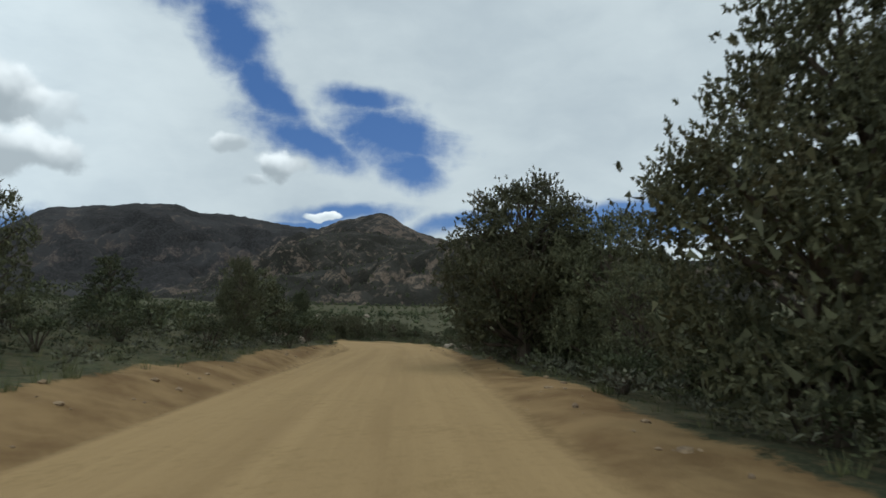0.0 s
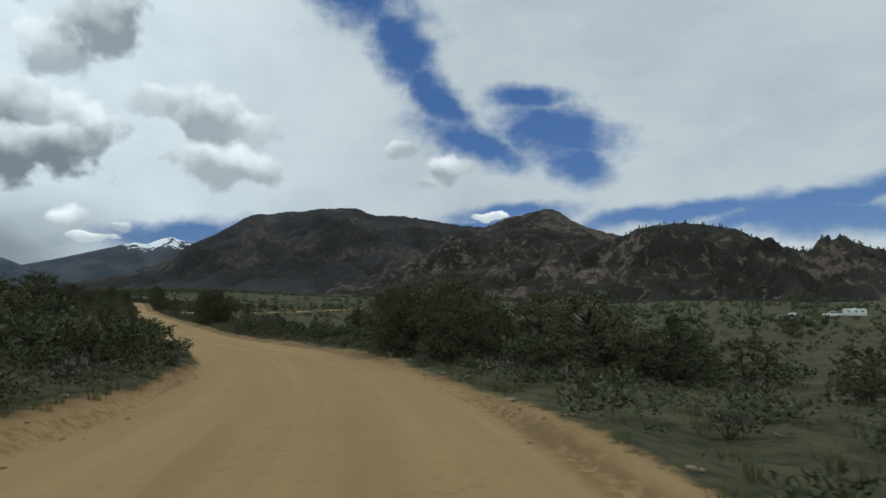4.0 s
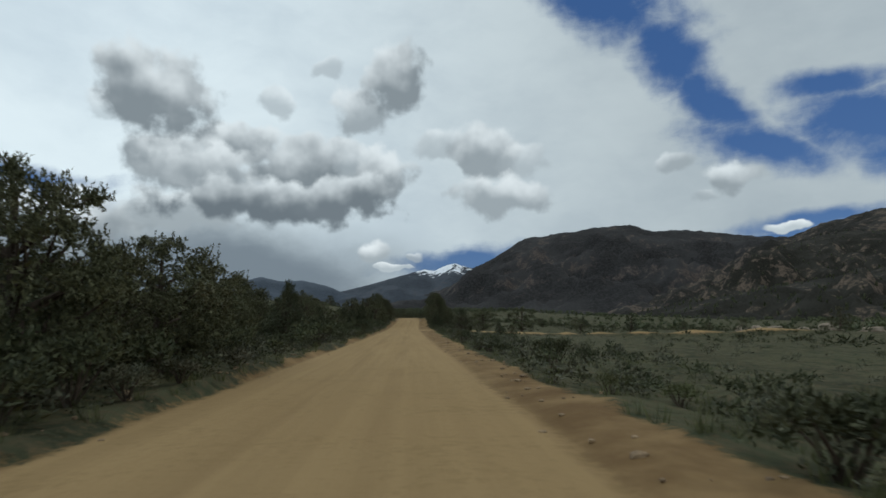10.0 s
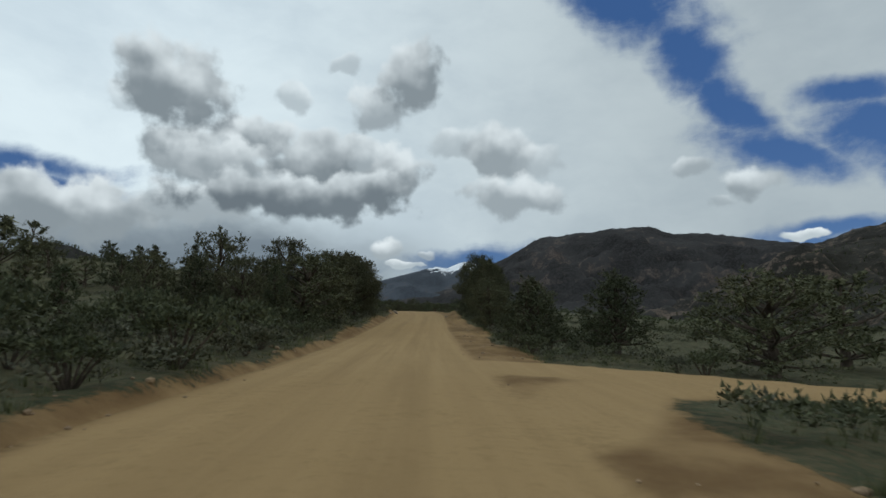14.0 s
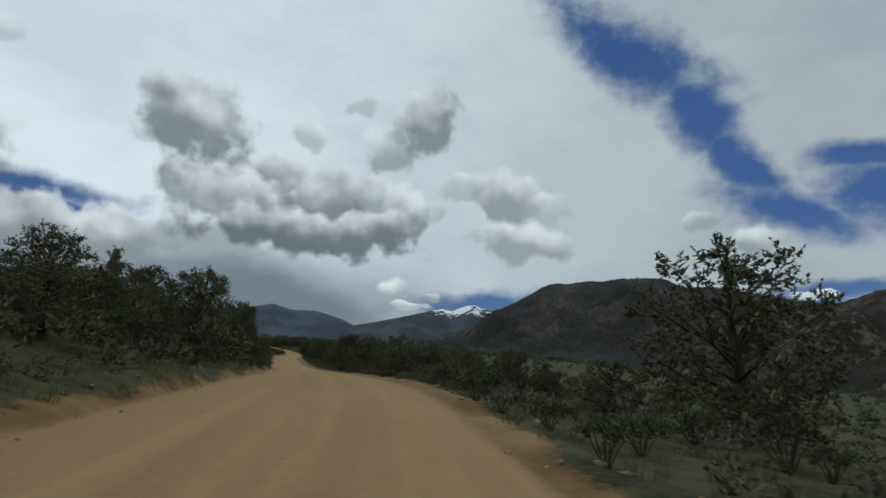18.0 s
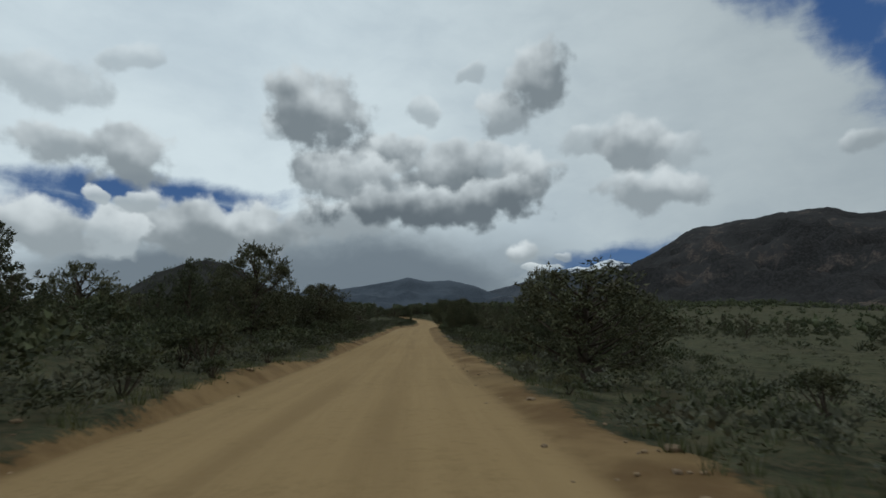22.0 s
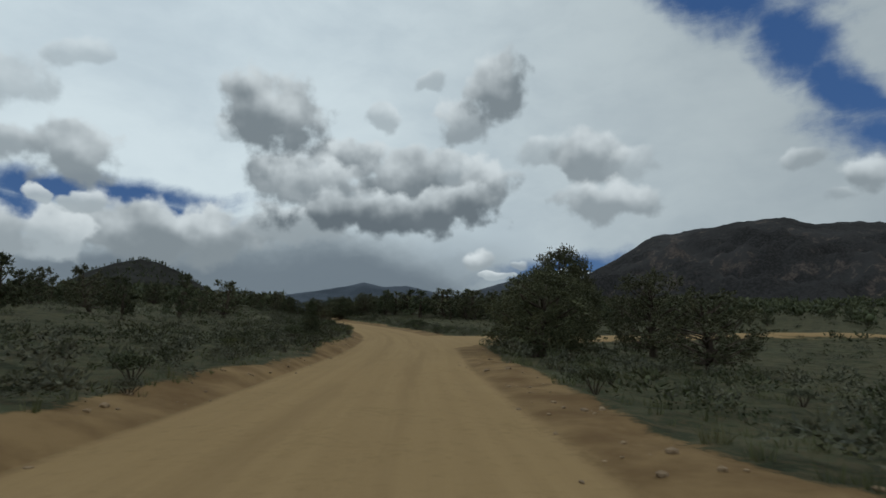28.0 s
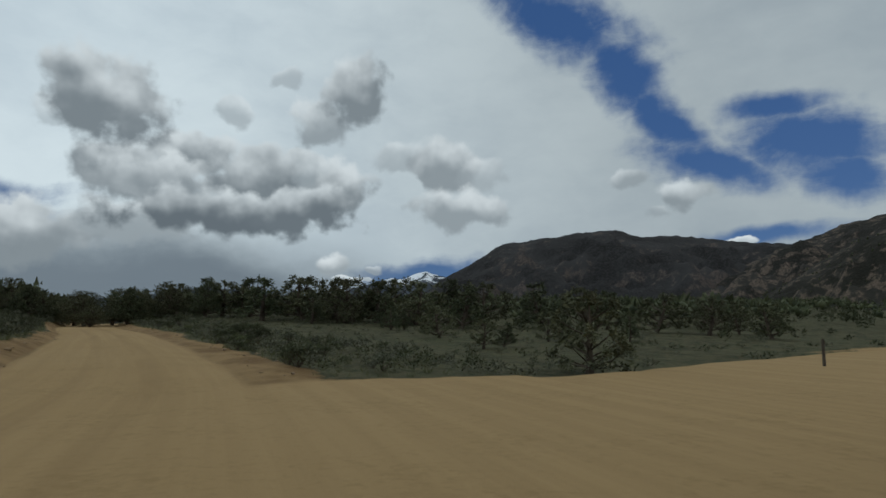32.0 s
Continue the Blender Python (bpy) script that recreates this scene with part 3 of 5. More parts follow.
# ---- mountains ----
def mountain(name, label, ref, dist, table, depth, mat, rough, steps=150, rows=26, base=-25.0, curve=0.8):
    """A ridge whose crest follows (azimuth, elevation) pairs seen from ref, falling towards ref over depth metres."""
    az = np.linspace(table[0][0], table[-1][0], steps)
    el = np.interp(az, [q[0] for q in table], [q[1] for q in table])
    verts, faces = [], []
    for j in range(rows + 4):
        for i in range(steps):
            if j < rows:
                f = j / (rows - 1)
                r = dist - depth * (1 - f)
                top = dist * math.tan(radians(el[i]))
                z = base + (top - base) * f ** (1 / curve if curve > 0 else 1)
                amp = rough * min(1, 2.2 * (1 - f)) * min(1, 3 * f) * min(1, max(0.1, el[i] / (0.6 * max(el))))
            else:
                f = (j - rows + 1) / 4
                r = dist + depth * 0.5 * f
                z = base + (dist * math.tan(radians(el[i])) - base) * (1 - f)
                amp = 0
            q = radians(az[i])
            x, y = ref[0] + r * math.sin(q), ref[1] + r * math.cos(q)
            p = Vector((x, y, 0)) / (dist * 0.06)
            z += amp * (noise.fractal(p, 0.9, 2.1, 6) + 0.9 * (0.5 - abs(noise.noise(p * 0.8)))) + (rough * 0.06 * noise.fractal(p * 6, 0.8, 2.0, 4) if j <= rows else 0)
            verts.append((x, y, z))
    for j in range(rows + 3):
        for i in range(steps - 1):
            k = j * steps + i
            faces.append((k, k + 1, k + steps + 1, k + steps))
    ob = mesh_object(name, verts, faces, mat, smooth=True)
    ob["steps"] = steps
    return tagged(ob, label, "mountain", kind="structure")


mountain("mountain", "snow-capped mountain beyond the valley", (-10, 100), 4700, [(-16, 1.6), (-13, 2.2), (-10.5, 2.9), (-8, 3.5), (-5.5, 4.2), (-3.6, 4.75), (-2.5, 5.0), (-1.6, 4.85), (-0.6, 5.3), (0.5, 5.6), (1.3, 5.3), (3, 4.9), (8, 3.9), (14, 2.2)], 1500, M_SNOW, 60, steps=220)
mountain("mountain", "low wooded mountain range far away, tinted blue for haze", (-20, 200), 4300, [(-44, 1.6), (-36, 2.6), (-29, 2.8), (-25.6, 3.1), (-22.6, 3.5), (-20, 3.95), (-18.5, 4.3), (-16.8, 3.9), (-14.5, 4.0), (-12, 3.4), (-10.4, 2.7), (-7, 2.2), (-3, 1.4)], 1200, M_FAR, 50)
mountain("mountain", "dark wooded mountain with pale rock faces", (-20, 150), 4300, [(-9, 1.2), (-3, 2.6), (0.2, 3.6), (2.1, 4.9), (4.1, 5.9), (5.7, 6.8), (7.2, 7.8), (8.2, 8.15), (9.6, 8.15), (11.2, 8.45), (12.6, 8.5), (14.3, 8.8), (16.0, 8.85), (17.8, 8.95), (18.9, 8.5), (20.0, 8.15), (21.4, 8.2), (22.8, 8.15), (26.0, 7.6), (28.5, 7.15), (31.0, 6.9), (36, 6.0), (44, 4.5), (60, 2.4), (100, 1.5)], 2500, M_MAIN, 120, steps=420, rows=60, base=-30.0)
mountain("mountain", "bare granite peak behind the wooded slopes", (-10, 20), 3300, [(15, 1.6), (20, 2.6), (25, 4.6), (28.5, 6.2), (30.6, 6.9), (32.3, 7.6), (34.3, 8.0), (35.6, 8.3), (36.6, 8.5), (37.6, 8.15), (38.8, 7.3), (40.4, 6.5), (42.2, 5.9), (46, 4.8), (52, 3.8), (60, 2.8), (80, 2.0), (110, 1.5)], 2050, M_PEAK, 110, steps=340, rows=64, base=-30.0)
HILL = mountain("mountain", "granite hillside dotted with dark pines", (-5, -85), 1200, [(16, 0.5), (22, 1.6), (28, 2.6), (34, 3.6), (39, 4.6), (42.2, 5.4), (43.6, 6.1), (45.2, 6.35), (47.7, 6.5), (49.0, 6.2), (51.8, 5.7), (53.5, 4.7), (55.5, 3.7), (57.5, 3.4), (58.6, 4.3), (59.3, 4.6), (61.3, 3.6), (64, 3.0), (75, 3.4), (95, 2.5), (120, 2)], 680, M_ROCKY, 46, steps=280, rows=48)
SLOPE = mountain("mountain", "boulder-strewn granite slope with dark scrub", (-40, 240), 1750, [(22, 0.4), (26, 2.0), (29, 3.6), (31.5, 5.2), (34, 6.6), (36.5, 7.2), (39, 7.5), (43, 7.0), (50, 5.5), (60, 4.0), (80, 3.0), (105, 2.0)], 950, M_ROCKY, 60, steps=260, rows=48)
BUTTE = mountain("mountain", "rounded butte covered with dark conifers", (-30, 280), 2500, [(-48, 1.0), (-45, 2.2), (-43, 3.6), (-41.2, 4.7), (-39.4, 5.4), (-37.6, 5.8), (-36.2, 5.6), (-34.6, 4.9), (-33, 3.9), (-31, 2.8), (-27, 1.9), (-22, 1.0)], 900, M_BUTTE, 36, steps=130, rows=28)


# ---- trees ----
def ico(subdivisions):
    bm = bmesh.new()
    bmesh.ops.create_icosphere(bm, subdivisions=subdivisions, radius=1.0)
    v, f = np.array([tuple(p.co) for p in bm.verts]), np.array([[p.index for p in q.verts] for q in bm.faces])
    bm.free()
    return v, f


ICO = {1: ico(1), 2: ico(2)}


class Soup:
    """Triangles gathered piece by piece."""

    def __init__(self):
        self.v, self.f, self.n = [], [], 0

    def add(self, v, f):
        self.v.append(v)
        self.f.append(f + self.n)
        self.n += len(v)

    def clump(self, r, c, radius, level=1, jag=0.3, flat=0.85):
        """A jagged solid heart of foliage."""
        v, f = ICO[level]
        self.add(c + v * radius * (1 + r.uniform(-jag, jag, (len(v), 1))) * (1, 1, flat), f)

    def blades(self, r, base, way, length, width):
        """Thin pointed leaves from base along way."""
        way = way / np.linalg.norm(way, axis=1)[:, None]
        side = np.cross(way, r.normal(0, 1, way.shape))
        side *= (width / np.linalg.norm(side, axis=1))[:, None]
        k = len(base)
        self.add(np.stack([base - side, base + side, base + way * length[:, None]], 1).reshape(-1, 3), np.arange(3 * k).reshape(-1, 3))

    def done(self):
        return np.concatenate(self.v), np.concatenate(self.f)


def crown(lobes, r, tufts, needles, size, level):
    """Dense foliage: short twigs spread from every lobe, each ending in rounded bottle-brush tufts of needles."""
    soup = Soup()
    for c, radius in lobes:
        c = np.array(c)
        k = 56 if level == 2 else 18
        far = radius * 0.26 if level == 2 else size
        soup.blades(r, c + r.normal(0, 0.27, (k, 3)) * radius, r.normal(0, 1, (k, 3)), far * r.uniform(0.9, 1.5, k), far * r.uniform(0.2, 0.32, k))
        twigs = r.normal(0, 1, (max(2, tufts // 5), 3)) + (0, 0, 0.25)
        twigs /= np.linalg.norm(twigs, axis=1)[:, None]
        u = twigs[r.randint(0, len(twigs), tufts)]
        spot = c + (u * r.uniform(0.25, 1.18, (tufts, 1)) ** 0.8 + r.normal(0, 0.17, (tufts, 3))) * (1, 1, 0.88) * radius
        axis = u + r.normal(0, 0.3, u.shape) + (0, 0, 0.55)
        axis /= np.linalg.norm(axis, axis=1)[:, None]
        spot, axis = np.repeat(spot, needles, 0), np.repeat(axis, needles, 0)
        k = len(spot)
        base = spot + axis * size * r.uniform(-0.7, 0.5, (k, 1)) + r.normal(0, 0.10, (k, 3)) * size
        soup.blades(r, base, axis * r.uniform(0.2, 1.0, (k, 1)) + r.normal(0, 0.5, (k, 3)), size * r.uniform(0.42, 0.78, k), size * r.uniform(0.15, 0.23, k))
    return soup.done()


def build_tree(kind, seed, limbs, tufts, needles, size, level):
    """A tree one unit high and about one unit wide: trunk with limbs, and a crown of needle tufts."""
    rnd = random.Random(seed)
    wood_v, wood_f = [], []
    lean = Vector((rnd.uniform(-.08, .08), rnd.uniform(-.08, .08), 0))
    trunk = [Vector((0, 0, -0.06)), Vector((0.01, 0, 0.1)) + lean * 0.5, Vector((rnd.uniform(-.03, .03), rnd.uniform(-.03, .03), 0.3)) + lean, Vector((0, 0, 0.55)) + lean * 1.6, Vector((0, 0, 0.84)) + lean * 2]
    tube(wood_v, wood_f, trunk, [0.05, 0.038, 0.03, 0.02, 0.006], 7)
    lobes = []
    while len(lobes) < limbs:
        best, gap = None, -1
        for _ in range(7):
            z = rnd.uniform(0.13, 0.93)
            if kind == "pinyon":
                reach = 0.40 + 0.08 * z / 0.42 if z < 0.42 else 0.48 * math.sqrt(max(0.01, 1 - ((z - 0.42) / 0.56) ** 2))
            else:
                reach = 0.44 * (1.04 - z) ** 0.6
            reach = max(0.02, reach - 0.07) * (0.25 + 0.85 * math.sqrt(rnd.random()))
            ang = rnd.uniform(0, 6.283)
            p = Vector((math.cos(ang) * reach, math.sin(ang) * reach, z)) + lean * 1.6 * z
            near_by = min(((p - q).length for q, _ in lobes), default=1.0)
            if near_by > gap:
                best, gap = p, near_by
        lobes.append((best, rnd.uniform(0.085, 0.125) * (1.12 - 0.35 * best.z) * (1.18 if level == 1 else 1.08)))
    for k, (tip, _) in enumerate(lobes):
        if k % 2 == 0 or level == 1:
            z = tip.z
            root = Vector((0, 0, max(0.10, z - 0.22))) + lean * 1.6 * z
            midp = root.lerp(tip, 0.55) + Vector((rnd.uniform(-.04, .04), rnd.uniform(-.04, .04), -0.02))
            tube(wood_v, wood_f, [root, midp, tip], [0.014, 0.009, 0.003], 5 if level > 1 else 3)
    lobes.append((trunk[-1] + Vector((0, 0, 0.03)), 0.07))
    return (wood_v, wood_f), crown(lobes, np.random.RandomState(seed), tufts, needles, size, level)


def tree_thing(kind, seed, limbs, tufts, needles, size, level, bark, leaves):
    (wv, wf), (lv, lf) = build_tree(kind, seed, limbs, tufts, needles, size, level)
    top = new(kind + "_tree")
    mesh_object("trunk", wv, wf, bark, top)
    mesh_object("crown", lv, lf, leaves, top)
    return top


TREE_LABEL = {"pinyon": "dark green pinyon pine with a dense rounded tufted crown", "juniper": "dense dark juniper tree with a ragged pointed crown"}
MASTER = {}
for kind, leaves in (("pinyon", M_PINYON), ("juniper", M_JUNIPER)):
    MASTER[kind] = [tree_thing(kind, 11 + s, 76, 62, 9, 0.0235, 2, M_BARK, leaves) for s in range(4)]
    MASTER[kind + "_mid"] = [tree_thing(kind, 31 + s, 52, 32, 7, 0.036, 1, M_BARK, leaves) for s in range(5)]
    MASTER[kind + "_far"] = [tree_thing(kind, 51 + s, 26, 14, 5, 0.062, 1, M_BARK, leaves) for s in range(4)]
MASTER["pinyon_fine"] = [tree_thing("pinyon", 21 + s, 96, 96, 13, 0.0178, 2, M_BARK, M_PINYON) for s in range(2)]

NEAR_TREES = [  # x, y, height, width
    (-25.6, -122.8, 7.0, 5.0), (-17.3, -110.4, 7.3, 6.2), (-14.5, -110.5, 5.8, 5.0), (-17.5, -114.5, 5.6, 4.4), (-5.2, -98.3, 4.5, 4.2),
    (7.4, -84.0, 6.0, 6.6), (7.2, -56.5, 3.2, 3.2), (8.0, -60.5, 3.4, 3.4), (10.8, -61.5, 3.0, 3.0), (17.0, -58.0, 3.0, 3.0),
    (-10.0, -33.0, 4.5, 3.5), (-9.0, -27.0, 4.0, 3.2), (-12.0, -21.0, 4.4, 3.6), (4.8, 10.9, 5.6, 6.1), (-11.4, 11.5, 4.8, 3.4),
    (-7.6, 19.0, 3.6, 2.6),
]
NEAR_TREES += [
    (-8.6, 31.0, 4.3, 3.6), (-8.6, 36.0, 3.6, 3.6), (-9.4, 41.0, 3.2, 3.2), (-14.0, 57.0, 4.0, 3.8), (-18.0, 85.0, 4.3, 4.2),
    (-19.0, 94.0, 4.6, 3.8), (-20.0, 106.0, 4.0, 4.0), (-22.0, 145.0, 5.4, 4.4), (-20.0, 151.0, 5.6, 4.6), (-19.0, 158.5, 5.6, 4.6),
    (-17.7, 166.0, 5.8, 4.8), (-5.2, 156.0, 4.0, 3.2), (-1.7, 158.0, 4.4, 3.6), (-5.1, 181.3, 7.8, 5.8), (-4.7, 174.7, 6.8, 4.6),
    (-20.4, 183.2, 5.0, 4.2), (-21.5, 178.0, 6.4, 4.8),
]
NEAR_TREES += [
    (-4.4, 202.6, 5.5, 5.2), (-27.0, 206.0, 3.2, 3.0), (-24.5, 212.5, 3.8, 3.0), (-30.0, 219.0, 4.0, 3.4), (-17.5, 231.5, 2.6, 3.4),
    (-15.0, 240.0, 4.0, 3.8), (-32.5, 237.5, 5.0, 3.2), (-35.5, 241.0, 4.6, 3.2), (-24.4, 254.6, 4.7, 4.4), (-19.7, 254.4, 5.3, 4.4),
    (-24.3, 264.0, 5.4, 4.2), (-36.5, 248.5, 4.8, 3.2), (-51.8, 291.3, 5.8, 4.8), (-53.6, 302.8, 4.2, 5.0), (-35.6, 299.8, 5.6, 3.6),
    (-30.5, 294.0, 4.2, 4.2),
]
NEAR_TREES += [
    (-60.0, 315.7, 4.6, 4.0), (-62.5, 325.0, 3.6, 3.4), (-49.8, 333.9, 4.5, 3.8), (-60.8, 370.0, 5.8, 5.4), (-57.6, 368.4, 6.0, 5.0),
    (-73.0, 432.6, 5.5, 5.0), (-70.9, 430.0, 7.0, 5.0), (-66.0, 423.1, 4.8, 4.8), (-33.6, 58.4, 5.5, 4.6), (-26.2, 208.8, 2.8, 2.8),
    (-46.6, 256.3, 5.0, 4.4),
]
NEAR_JUNIPERS = [
    (-12.7, -83.3, 3.9, 3.4), (-7.4, 11.2, 5.1, 3.6), (-7.4, 22.2, 3.7, 2.4), (-12.0, 61.0, 4.1, 2.2), (-14.9, 111.2, 3.8, 2.8), (1.0, 143.5, 4.6, 5.4),
    (-14.5, 234.0, 3.0, 3.0), (-12.0, 229.0, 3.0, 3.0), (-9.0, 226.0, 3.2, 3.2), (-33.5, 293.0, 3.2, 3.0),
    (-42.0, 331.0, 3.5, 3.6), (-38.0, 328.5, 3.3, 3.4), (-35.5, 322.5, 3.0, 3.2), (-84.5, 419.5, 2.4, 1.2), (-27.8, 226.3, 3.0, 2.6),
]
tree_rnd = random.Random(5)


def plant(kind, x, y, h, w, group, detail=""):
    key = kind + detail
    m = tree_rnd.choice(MASTER[key])
    z = float(ground_z(x, y)[0])
    turn = Euler((tree_rnd.uniform(-.04, .04), tree_rnd.uniform(-.04, .04), tree_rnd.uniform(0, 6.28)))
    ob = copy_thing(m, Matrix.Translation((x, y, z)))
    ob.matrix_basis = Matrix.LocRotScale((x, y, z), turn, (w * 1.1, w * 1.1, h))
    return tagged(ob, TREE_LABEL[kind], "tree", group)


WOOD_BEND = [
    (-34.0, -107.6, 4.1, 1.8), (-29.1, -98.2, 3.0, 2.7), (-20.6, -93.6, 4.0, 3.1), (-12.6, -105.1, 6.5, 2.6), (-15.8, -111.0, 5.9, 2.6), (-20.1, -117.1, 3.5, 2.0),
    (-23.0, -120.1, 3.0, 1.9), (-24.8, -101.1, 3.8, 1.5), (-18.8, -92.0, 3.5, 3.4), (-10.5, -102.6, 5.1, 2.6), (-6.1, -68.8, 1.8, 2.7),
    (11.4, -66.6, 2.8, 5.7), (8.6, -85.4, 3.6, 4.4), (-9.3, -79.0, 1.8, 2.1), (13.1, -46.6, 4.1, 9.2), (18.1, -55.4, 2.8, 7.0), (18.4, -62.1, 2.3, 4.3),
    (-7.0, -59.2, 2.3, 2.1), (-5.0, -60.8, 2.1, 2.3), (-4.2, -58.7, 1.8, 1.9), (8.7, -56.4, 3.6, 4.8),
]
WOOD_BEND_MORE = [
    (19.6, -53.3, 3.1, 5.1), (12.4, -64.2, 1.8, 2.8), (15.9, -65.0, 1.8, 2.8), (18.7, -65.3, 1.8, 3.8), (17.1, -70.1, 1.8, 3.0),
]
WOOD_STRAIGHT = [
    (-6.4, -27.6, 3.2, 2.8), (-6.5, -23.2, 3.1, 2.1), (-8.5, -12.2, 3.0, 3.1), (-7.7, -1.5, 3.5, 4.4), (7.8, -13.6, 2.1, 2.5), (9.6, -16.0, 2.0, 3.2),
    (16.7, -2.4, 2.2, 3.9), (12.9, -19.1, 1.8, 2.2), (14.3, -26.4, 3.4, 4.1), (-11.5, -3.5, 3.4, 2.1), (-13.1, 2.7, 2.9, 3.3), (9.0, 9.7, 3.6, 1.8),
    (8.1, 1.6, 1.9, 2.6), (10.2, -1.5, 2.2, 2.9), (10.8, -4.2, 2.4, 2.8), (-7.2, 7.9, 3.0, 1.5), (-8.0, 16.8, 2.6, 2.5), (-8.4, 29.0, 3.6, 1.3),
    (-8.9, 33.4, 3.1, 1.8), (-10.9, 54.5, 2.7, 3.4), (-16.1, 81.7, 3.5, 1.8), (-16.2, 84.1, 3.5, 1.7),
]
WOOD_STRAIGHT_MORE = [
    (-16.4, 88.6, 3.0, 2.3), (-15.4, 93.4, 2.6, 2.3), (-16.4, 103.6, 3.1, 3.5), (5.1, 134.9, 4.4, 4.8), (13.4, 143.5, 5.5, 5.5),
    (-4.1, 138.6, 3.6, 3.4), (0.6, 111.6, 3.0, 3.0), (7.3, 110.9, 2.1, 3.3), (-22.6, 138.7, 3.5, 2.2), (-20.8, 139.6, 3.6, 2.8), (-19.0, 140.3, 3.8, 2.2),
    (-17.7, 142.9, 3.7, 2.0), (-17.9, 147.5, 4.4, 5.5),
]
WOOD_CREST = [
    (-21.4, 198.8, 1.9, 2.3), (-21.5, 201.1, 2.7, 1.1), (-22.4, 205.4, 2.1, 1.5), (-12.0, 214.2, 1.8, 3.5), (-11.2, 210.0, 1.8, 2.6), (-9.4, 207.7, 1.8, 2.6),
    (-7.5, 205.4, 1.8, 2.3), (-23.3, 252.0, 4.0, 3.9), (-17.0, 242.7, 3.5, 3.9), (-10.6, 232.4, 2.5, 2.9), (-7.3, 223.4, 1.8, 2.4), (-32.4, 279.3, 3.7, 3.5),
    (-17.2, 240.5, 3.1, 2.3), (-13.5, 232.3, 1.8, 1.3), (-29.6, 230.0, 2.4, 1.6), (-37.3, 250.5, 3.0, 1.7), (-40.6, 255.7, 3.1, 1.9), (-42.1, 259.8, 3.4, 2.0),
    (-47.8, 273.0, 3.7, 2.3),
]
WOOD_CREST_MORE = [
    (-57.0, 285.2, 3.6, 2.7), (-50.7, 284.3, 3.9, 2.3), (-32.5, 290.9, 3.3, 2.6), (-37.5, 298.6, 2.3, 2.3), (-34.9, 295.0, 3.3, 2.5),
]
WOOD_JUNCTION = [
    (-56.5, 296.1, 3.0, 2.4), (-56.9, 300.1, 3.3, 2.7), (-58.3, 318.2, 1.8, 3.5), (-51.9, 341.4, 4.1, 4.1),
    (-40.6, 317.7, 3.2, 5.1), (-63.0, 327.4, 2.7, 3.0), (-62.2, 330.3, 2.4, 2.9), (-54.8, 349.2, 3.7, 2.6), (-47.7, 334.9, 2.9, 3.5),
    (-43.4, 332.8, 3.0, 3.0), (-40.9, 329.3, 2.1, 2.9), (-101.6, 397.5, 3.3, 3.1), (-102.6, 404.0, 3.2, 3.4), (-103.5, 410.2, 3.7, 3.7), (-72.0, 419.4, 4.5, 4.4),
    (-65.0, 414.8, 3.4, 4.4), (-59.6, 390.8, 3.3, 2.1),
]
WOOD_BEYOND = [
    (-110.9, 423.6, 3.3, 4.8), (-107.5, 443.8, 2.2, 2.3), (-112.4, 453.1, 2.2, 2.9), (-129.3, 502.7, 2.4, 6.8), (-114.0, 510.4, 4.1, 6.8), (-105.8, 513.0, 5.6, 8.8),
    (-99.5, 509.4, 5.9, 7.4), (-94.6, 510.5, 6.0, 6.5), (-88.2, 506.4, 6.0, 7.0), (-84.2, 506.7, 5.7, 6.1), (-79.3, 501.9, 5.8, 5.8), (-74.3, 496.9, 5.2, 6.2),
    (-130.2, 510.7, 4.3, 6.5), (-116.9, 517.3, 4.7, 6.5), (-112.9, 518.8, 3.9, 6.5), (-106.7, 515.7, 5.5, 6.1), (-102.9, 516.8, 5.9, 6.1), (-95.0, 513.4, 6.1, 7.4),
    (-90.5, 514.1, 6.4, 6.6), (-87.0, 509.5, 6.0, 5.5), (-82.1, 509.7, 6.1, 6.2), (-75.0, 509.6, 6.0, 7.0),
]
WOOD_BEYOND_MORE = [
    (-121.0, 507.0, 4.6, 4.4), (-116.5, 509.0, 4.8, 4.6), (-125.0, 512.0, 4.4, 4.6), (-119.0, 514.0, 5.0, 4.8), (-123.0, 518.0, 5.2, 5.0), (-113.0, 514.0, 4.8, 4.8), (-127.5, 506.0, 4.0, 4.0), (-118.5, 503.5, 2.6, 2.8),
    (-70.6, 504.2, 5.8, 5.8), (-63.4, 503.0, 6.0, 5.8), (-60.3, 497.0, 5.3, 4.8), (-57.4, 496.1, 4.5, 5.5), (-56.6, 485.1, 3.8, 4.7), (-52.3, 483.1, 3.5, 4.7),
    (-90.5, 504.0, 4.0, 6.6), (-81.2, 499.8, 3.7, 6.8), (-74.9, 464.4, 1.8, 3.1), (-68.9, 473.4, 2.3, 3.5),
]
for kind, rows in (("pinyon", NEAR_TREES), ("juniper", NEAR_JUNIPERS)):
    for row in rows:
        beside = abs(nearest_road(row[0], row[1])[1][0]) < 10.0 or row[2] > 5.9
        close = abs(nearest_road(row[0], row[1])[1][0]) < 7.6 and row[2] > 4.4
        plant(kind, *row, "trees along the road", detail="_fine" if kind == "pinyon" and (close or row[2] > 5.9) else "" if beside else "_mid")
WOOD = WOOD_BEND + WOOD_BEND_MORE + WOOD_STRAIGHT + WOOD_STRAIGHT_MORE + WOOD_CREST + WOOD_CREST_MORE + WOOD_JUNCTION + WOOD_BEYOND + WOOD_BEYOND_MORE
CLUMPS = []
